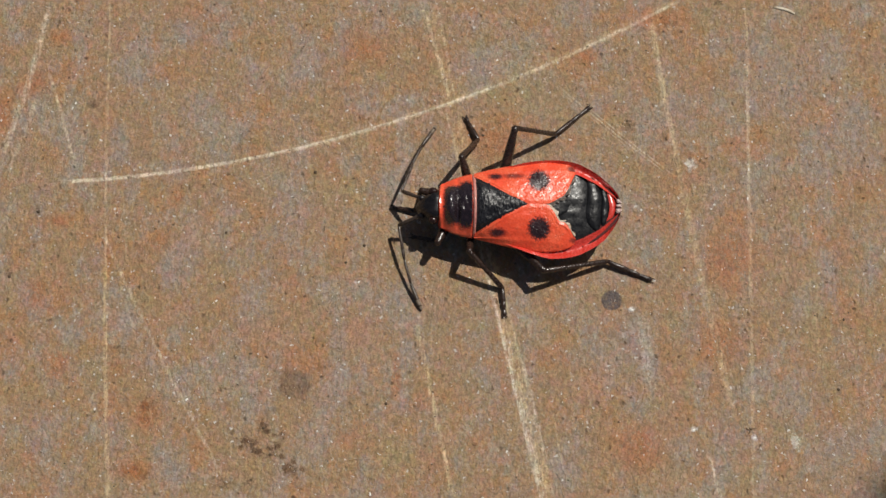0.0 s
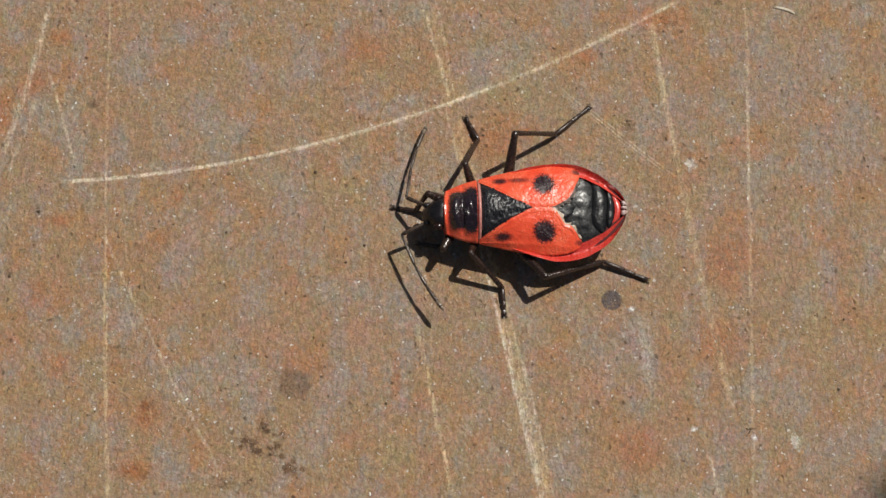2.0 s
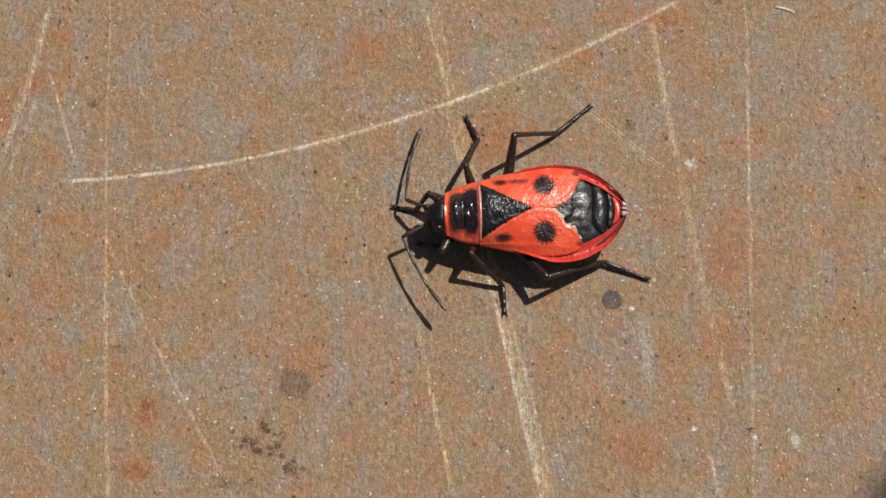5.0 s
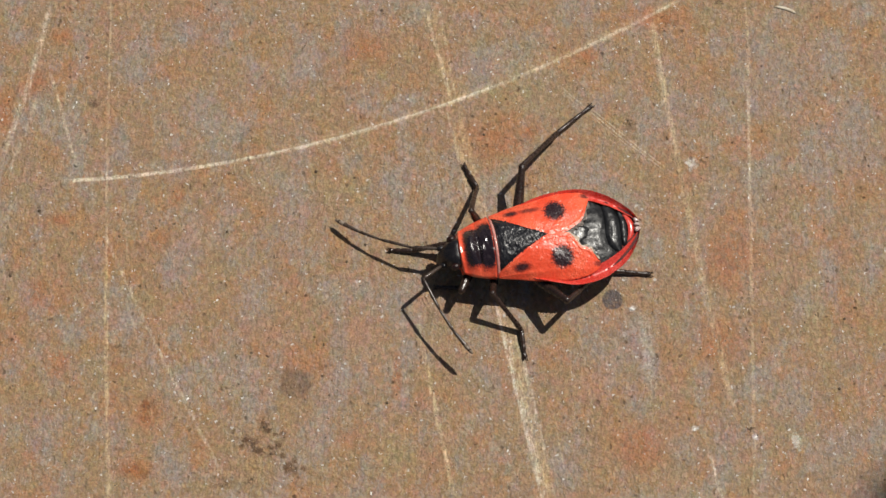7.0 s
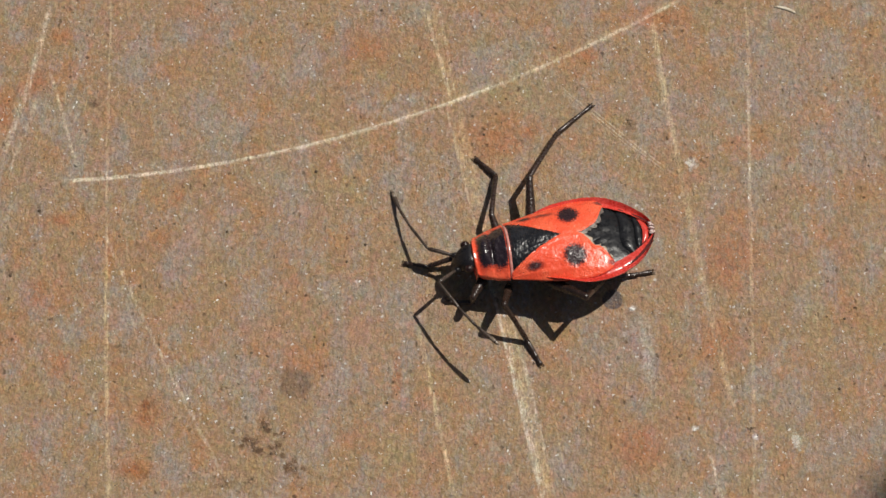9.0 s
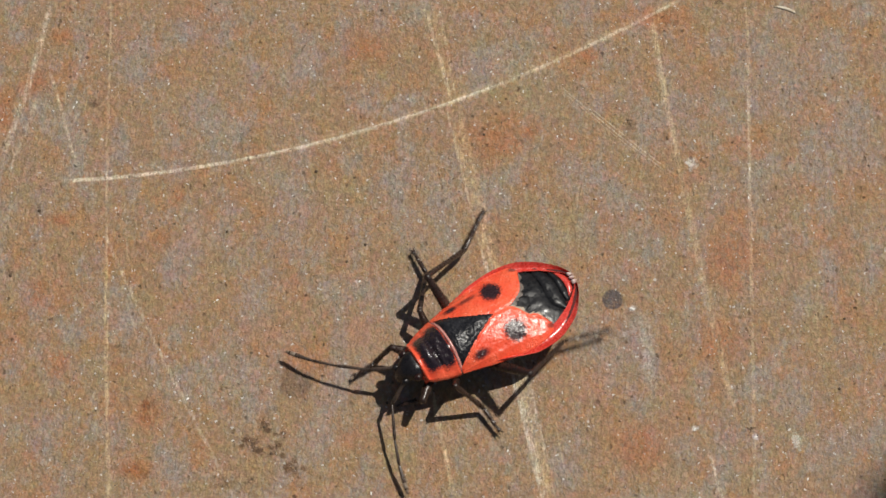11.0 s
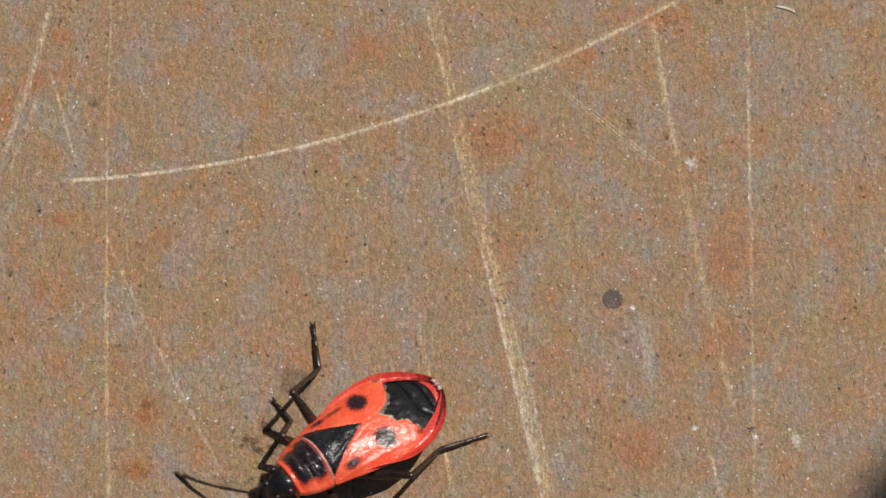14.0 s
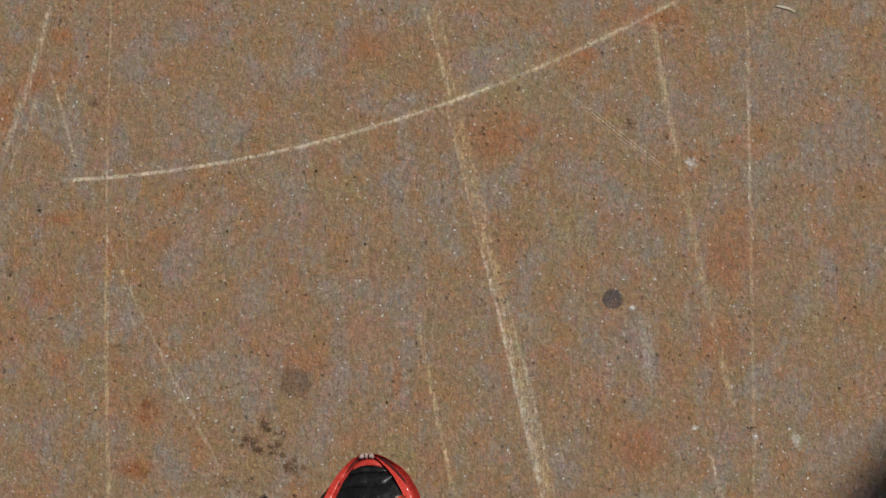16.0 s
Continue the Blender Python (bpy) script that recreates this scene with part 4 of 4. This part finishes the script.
RIGHT_FRONT = [
    (0.0, -2.77, 2.32, -1.63, 2.09), (4.4, -2.77, 2.32, -1.63, 2.09), (6.3, -3.43, 0.66, -2.16, 0.73),
    (6.5, -3.03, -0.06, -1.62, -0.06), (7.0, -2.97, -0.13, -1.47, -0.22), (8.0, -3.02, -1.26, -1.53, -1.29),
    (8.5, -2.72, -0.91, -1.32, -1.07), (9.0, -2.31, -0.82, -0.96, -1.16), (9.2, -2.51, -0.91, -1.02, -1.23),
    (9.8, -2.91, -3.33, -1.78, -2.91), (10.3, -3.76, -5.03, -2.68, -4.51), (10.8, -4.57, -6.73, -3.54, -6.10),
    (11.3, -5.58, -9.38, -4.82, -8.78), (11.5, -5.63, -9.41, -4.82, -8.87), (12.0, -7.96, -10.40, -6.87, -9.47),
] + [
    (12.5, -7.96, -10.40, -7.15, -9.83), (12.7, -8.53, -10.88, -7.57, -10.14), (13.1, -8.00, -13.62, -7.20, -12.72),
    (13.5, -7.91, -15.38, -7.25, -14.37), (13.9, -10.46, -14.56, -9.58, -13.73), (14.3, -13.04, -13.02, -11.97, -12.46),
    (14.7, -14.47, -12.46, -13.33, -12.09), (15.0, -11.36, -10.43, -10.66, -10.28), (15.1, -14.34, -14.27, -13.24, -13.80),
    (15.5, -11.59, -19.21, -10.87, -18.24), (15.9, -5.95, -23.33, -5.91, -22.13), (16.0, -4.44, -23.51, -4.58, -22.32),
]
LEFT_FRONT = [
    (0.0, -1.71, 0.70, -0.61, 0.44), (1.1, -1.71, 0.70, -0.61, 0.44), (1.4, -1.41, 0.31, -0.31, 0.08),
    (4.4, -1.41, 0.31, -0.31, 0.08), (6.3, -1.40, -0.65, -0.28, -0.83), (6.5, -0.84, -1.15, 0.27, -1.29),
    (7.0, -0.51, -2.19, 0.62, -2.26), (8.0, -0.59, -2.64, 0.54, -2.69), (8.5, -0.33, -2.95, 0.80, -2.97),
    (9.2, 0.17, -2.99, 1.30, -3.07), (9.6, -1.12, -4.36, 0.01, -4.35), (10.1, -1.83, -5.92, -0.71, -5.81),
    (10.6, -2.52, -7.46, -1.42, -7.24), (11.3, -2.84, -9.21, -1.77, -8.84), (11.7, -4.58, -8.79, -3.47, -8.58),
] + [
    (12.0, -6.06, -8.19, -4.93, -8.11), (12.6, -6.81, -11.33, -5.73, -11.00), (13.0, -5.94, -14.01, -4.95, -13.48),
    (13.4, -5.77, -15.47, -4.87, -14.79), (13.8, -7.76, -15.60, -6.78, -15.05), (14.2, -10.60, -14.79, -9.51, -14.51),
    (14.6, -12.90, -13.99, -11.77, -13.96), (15.0, -13.47, -14.76, -12.34, -14.80), (15.4, -10.33, -18.88, -9.34, -18.34),
    (15.8, -5.26, -22.01, -4.73, -21.01), (16.0, -2.47, -22.44, -2.26, -21.33),
]
RIGHT_ELBOW = [
    (0.0, -2.31, 2.88, 1.22), (1.0, -2.28, 3.00, 1.22), (1.4, -2.13, 2.57, 1.10), (4.4, -2.13, 2.57, 1.10),
    (6.3, -2.41, 1.43, 1.46), (6.5, -1.81, 0.51, 1.71), (7.0, -1.69, -0.52, 1.71), (7.5, -1.80, -0.83, 1.71),
    (8.0, -1.80, -0.87, 1.71), (8.5, -1.60, -0.97, 1.83), (9.0, -0.92, -0.55, 1.71), (9.2, -1.15, -0.87, 1.83),
    (9.9, -2.09, -3.17, 1.50), (10.6, -3.33, -5.42, 1.50), (11.3, -4.23, -7.93, 2.07), (11.5, -4.32, -7.81, 2.07),
    (12.0, -6.92, -6.73, 2.20), (12.5, -7.63, -8.89, 2.20), (13.0, -7.17, -12.56, 2.07), (13.5, -7.46, -14.47, 1.50),
] + [
    (14.0, -10.26, -13.74, 1.46), (14.5, -13.41, -11.80, 1.59), (15.0, -13.91, -12.91, 1.71), (15.5, -11.08, -18.33, 1.50),
    (16.0, -4.65, -23.12, 1.50),
]
RIGHT_TIP = [
    (0.0, -0.34, 6.97, 0.12), (1.0, -0.58, 7.28, 0.18), (1.4, -0.91, 6.81, 0.30), (4.4, -0.82, 6.90, 0.30),
    (6.3, -3.16, 5.79, 0.24), (6.5, -3.65, 4.53, 0.61), (7.0, -5.51, 1.27, 0.73), (7.5, -5.86, 0.74, 0.73),
    (8.0, -5.50, 1.59, 1.10), (8.5, -4.41, 2.48, 0.73), (9.0, -2.63, 2.94, 0.12), (9.2, -2.83, 2.72, 0.49),
    (9.9, -5.36, -1.64, 0.60), (10.6, -6.78, -4.34, 0.60), (11.3, -8.85, -6.64, 1.10), (11.5, -9.2, -5.65, 0.49),
    (12.0, -10.33, -3.34, 1.22), (12.5, -11.18, -6.80, 1.22), (13.0, -11.54, -12.31, 0.73), (13.5, -11.01, -15.12, 0.60),
] + [
    (14.0, -13.72, -12.20, 0.12), (14.5, -14.93, -8.31, 0.18), (15.0, -16.08, -10.22, 0.73), (15.5, -14.67, -18.77, 0.60),
    (16.0, -6.95, -25.90, 0.60),
]
LEFT_ELBOW = [
    (0.0, -2.42, 0.93, 1.10), (1.0, -2.42, 0.93, 1.10), (1.4, -1.99, 0.36, 1.59), (4.4, -1.99, 0.36, 1.59),
    (6.3, -1.89, -0.91, 1.95), (6.5, -1.38, -1.57, 2.07), (7.0, -1.00, -2.40, 2.44), (7.5, -1.15, -2.77, 1.95),
    (8.0, -1.21, -2.83, 1.46), (8.5, -0.64, -3.16, 2.44), (9.0, -0.12, -2.62, 2.68), (9.2, -0.26, -2.76, 2.44),
    (9.9, -1.40, -5.46, 1.50), (10.6, -2.35, -7.60, 1.50), (11.3, -3.16, -9.78, 1.46), (11.5, -4.11, -9.87, 1.83),
    (12.0, -6.51, -8.67, 1.46), (12.5, -7.00, -10.76, 1.46), (13.0, -5.69, -13.62, 1.46), (13.5, -5.56, -15.94, 1.50),
] + [
    (14.0, -8.97, -15.55, 1.50), (14.5, -12.71, -13.99, 1.50), (15.0, -13.43, -14.96, 1.50), (15.5, -9.28, -19.91, 1.50),
    (16.0, -2.25, -23.03, 1.50),
]
LEFT_TIP = [
    (0.0, -1.16, -3.29, 0.12), (1.0, -1.16, -3.23, 0.12), (1.4, -0.06, -3.66, 1.46), (4.4, -0.03, -3.63, 1.46),
    (6.3, 0.50, -4.28, 2.20), (6.5, 1.43, -4.89, 2.20), (7.0, 1.34, -6.09, 1.83), (7.5, 1.05, -6.52, 1.22),
    (8.0, 0.62, -6.69, 0.61), (8.5, 1.53, -6.78, 2.68), (9.0, 2.57, -5.95, 3.17), (9.2, 1.92, -6.26, 2.44),
    (9.9, -3.30, -8.54, 0.60), (10.6, -3.82, -10.90, 0.60), (11.3, -0.78, -13.46, 0.73), (11.5, -3.95, -12.61, 2.32),
    (12.0, -9.77, -12.73, 0.12), (12.5, -7.09, -13.93, 0.98), (13.0, -5.26, -17.13, 0.98), (13.5, -5.33, -19.55, 0.60),
] + [
    (14.0, -9.79, -19.07, 0.60), (14.5, -14.71, -16.99, 0.60), (15.0, -15.64, -17.81, 0.60), (15.5, -9.25, -23.52, 0.60),
    (16.0, 0.24, -25.65, 0.60),
]


def between(rows, t):
    """Values at t of (seconds, values...) rows, gliding without overshoot."""
    if t <= rows[0][0]:
        return list(rows[0][1:])
    for i, (a, b) in enumerate(zip(rows, rows[1:])):
        if t <= b[0]:
            before, after = rows[max(i - 1, 0)], rows[min(i + 2, len(rows) - 1)]
            h, f = b[0] - a[0], (t - a[0]) / (b[0] - a[0])
            values = []
            for k in range(1, len(a)):
                step = (b[k] - a[k]) / h
                past = (a[k] - before[k]) / (a[0] - before[0]) if before is not a else 0.0
                next_ = (after[k] - b[k]) / (after[0] - b[0]) if after is not b else 0.0
                m0 = 0.0 if past * step <= 0 else 2 * past * step / (past + step)
                m1 = 0.0 if next_ * step <= 0 else 2 * next_ * step / (next_ + step)
                values.append((2 * f ** 3 - 3 * f ** 2 + 1) * a[k] + (f ** 3 - 2 * f ** 2 + f) * h * m0 + (3 * f ** 2 - 2 * f ** 3) * b[k] + (f ** 3 - f ** 2) * h * m1)
            return values
    return list(rows[-1][1:])


def stepping(rows, t):
    """Tip and ankle of a foot: it stands, then swings quickly to its next stand, lifted on the way."""
    for a, b in zip(rows, rows[1:]):
        if t <= b[0]:
            far = math.hypot(b[1] - a[1], b[2] - a[2])
            span = b[0] - a[0]
            swing = min(0.22, span) if far > 0.45 else span
            start = a[0] + (span - swing) / 2
            f = min(max((t - start) / swing, 0.0), 1.0)
            f = f * f * (3 - 2 * f)
            lift = min(0.7, 0.35 * far) * math.sin(math.pi * f) if far > 0.45 else 0.0
            return [p + (q - p) * f for p, q in zip(a[1:], b[1:])] + [lift]
    return list(rows[-1][1:]) + [0.0]


def body_pose(t):
    x, y, turn, nod, lean = between(BODY, t)
    lift = 0.05 * max(-nod, 0.0) + 0.012 * abs(lean)
    return Matrix.Translation((x, y, 1.75 + lift)) @ Euler((radians(lean), radians(nod), radians(turn))).to_matrix().to_4x4() @ Matrix.Translation((0, 0, -1.5))


def aimed(a, b, up):
    """A pose at a whose x axis points at b."""
    x = (b - a).normalized()
    y = Vector(up).cross(x).normalized()
    m = Matrix((x, y, x.cross(y))).transposed().to_4x4()
    return Matrix.Translation(a * MM) @ m


def leg_rows(side, kind, feet, times):
    coxa, thigh, shin, foot, bend = LEG_PLAN[kind]
    coxa = Vector((coxa[0], side * coxa[1], coxa[2]))
    rows = ([], [], [])
    for t in times:
        body = body_pose(t)
        inv = body.inverted()
        tx, ty, ax, ay, lift = stepping(feet, t)
        tip = Vector((tx, ty, 0.10 + lift))
        way = Vector((ax - tx, ay - ty, 0)).normalized()
        ankle = tip + (way * 0.985 + Vector((0, 0, 0.10))).normalized() * foot
        hip = body @ coxa
        reach = ankle - hip
        if reach.length > thigh + shin - 0.02:
            ankle = hip + reach.normalized() * (thigh + shin - 0.02)
            ankle.z = max(ankle.z, 0.16)
            tip = ankle + (tip - ankle).normalized() * foot
            reach = ankle - hip
        d = min(reach.length, thigh + shin - 0.01)
        along = (thigh ** 2 - shin ** 2 + d * d) / (2 * d)
        out = math.sqrt(max(thigh ** 2 - along ** 2, 0.0))
        axis = reach.normalized()
        pole = body.to_3x3() @ Vector((bend[0], side * bend[1], bend[2]))
        pole = (pole - axis * pole.dot(axis)).normalized()
        knee = hip + axis * along + pole * out
        joints = [inv @ p for p in (hip, knee, ankle, tip)]
        for k in range(3):
            rows[k].append((t, aimed(joints[k], joints[k + 1], (0, 0, 1))))
    return rows


def feeler_rows(side, elbows, tips, times):
    base = Vector((2.78, side * 0.47, 1.60))
    rows = ([], [], [], [])
    for t in times:
        inv = body_pose(t).inverted()
        elbow = inv @ Vector(between(elbows, t))
        tip = inv @ Vector(between(tips, t))
        p = base
        q = p + (elbow - p).normalized() * FEELER[0]
        rows[0].append((t, aimed(p, q, (0, 0, 1))))
        way = (tip - q).normalized()
        bow = way.cross(Vector((0, 0, 1))).normalized() * side * 0.10
        for k, sway in ((1, 1.0), (2, 0.0), (3, -1.2)):
            p = q
            q = p + (way + bow * sway).normalized() * FEELER[k]
            rows[k].append((t, aimed(p, q, (0, 0, 1))))
    return rows


def motions():
    # the added rod slides a little, so its corner shadow grows
    rest = stand.matrix_world.copy()
    walk(stand, [(t, Matrix.Translation(Vector((0.77, -0.64, 0)) * shift * MM) @ rest) for t, shift in ((0.0, 0.3), (8.0, 0.1), (12.0, -0.1), (16.0, -0.9))])
    times = [0.0, 0.5, 1.0, 1.1, 1.2, 1.3, 1.4, 1.5, 2.5, 3.5, 4.2] + [k / 10 for k in range(44, 161)]
    walk(bug, [(t, Matrix.Translation(body_pose(t).translation * MM) @ body_pose(t).to_quaternion().to_matrix().to_4x4()) for t in times])
    feet = {(-1, "front"): RIGHT_FRONT, (-1, "middle"): RIGHT_MIDDLE, (-1, "hind"): RIGHT_HIND,
            (1, "front"): LEFT_FRONT, (1, "middle"): LEFT_MIDDLE, (1, "hind"): LEFT_HIND}
    for (side, kind), places in feet.items():
        for piece, rows in zip(LEGS[side, kind], leg_rows(side, kind, places, times)):
            walk(piece, rows)
    for side, elbows, tips in ((-1, RIGHT_ELBOW, RIGHT_TIP), (1, LEFT_ELBOW, LEFT_TIP)):
        for piece, rows in zip(FEELERS[side], feeler_rows(side, elbows, tips, times)):
            walk(piece, rows)


motions()
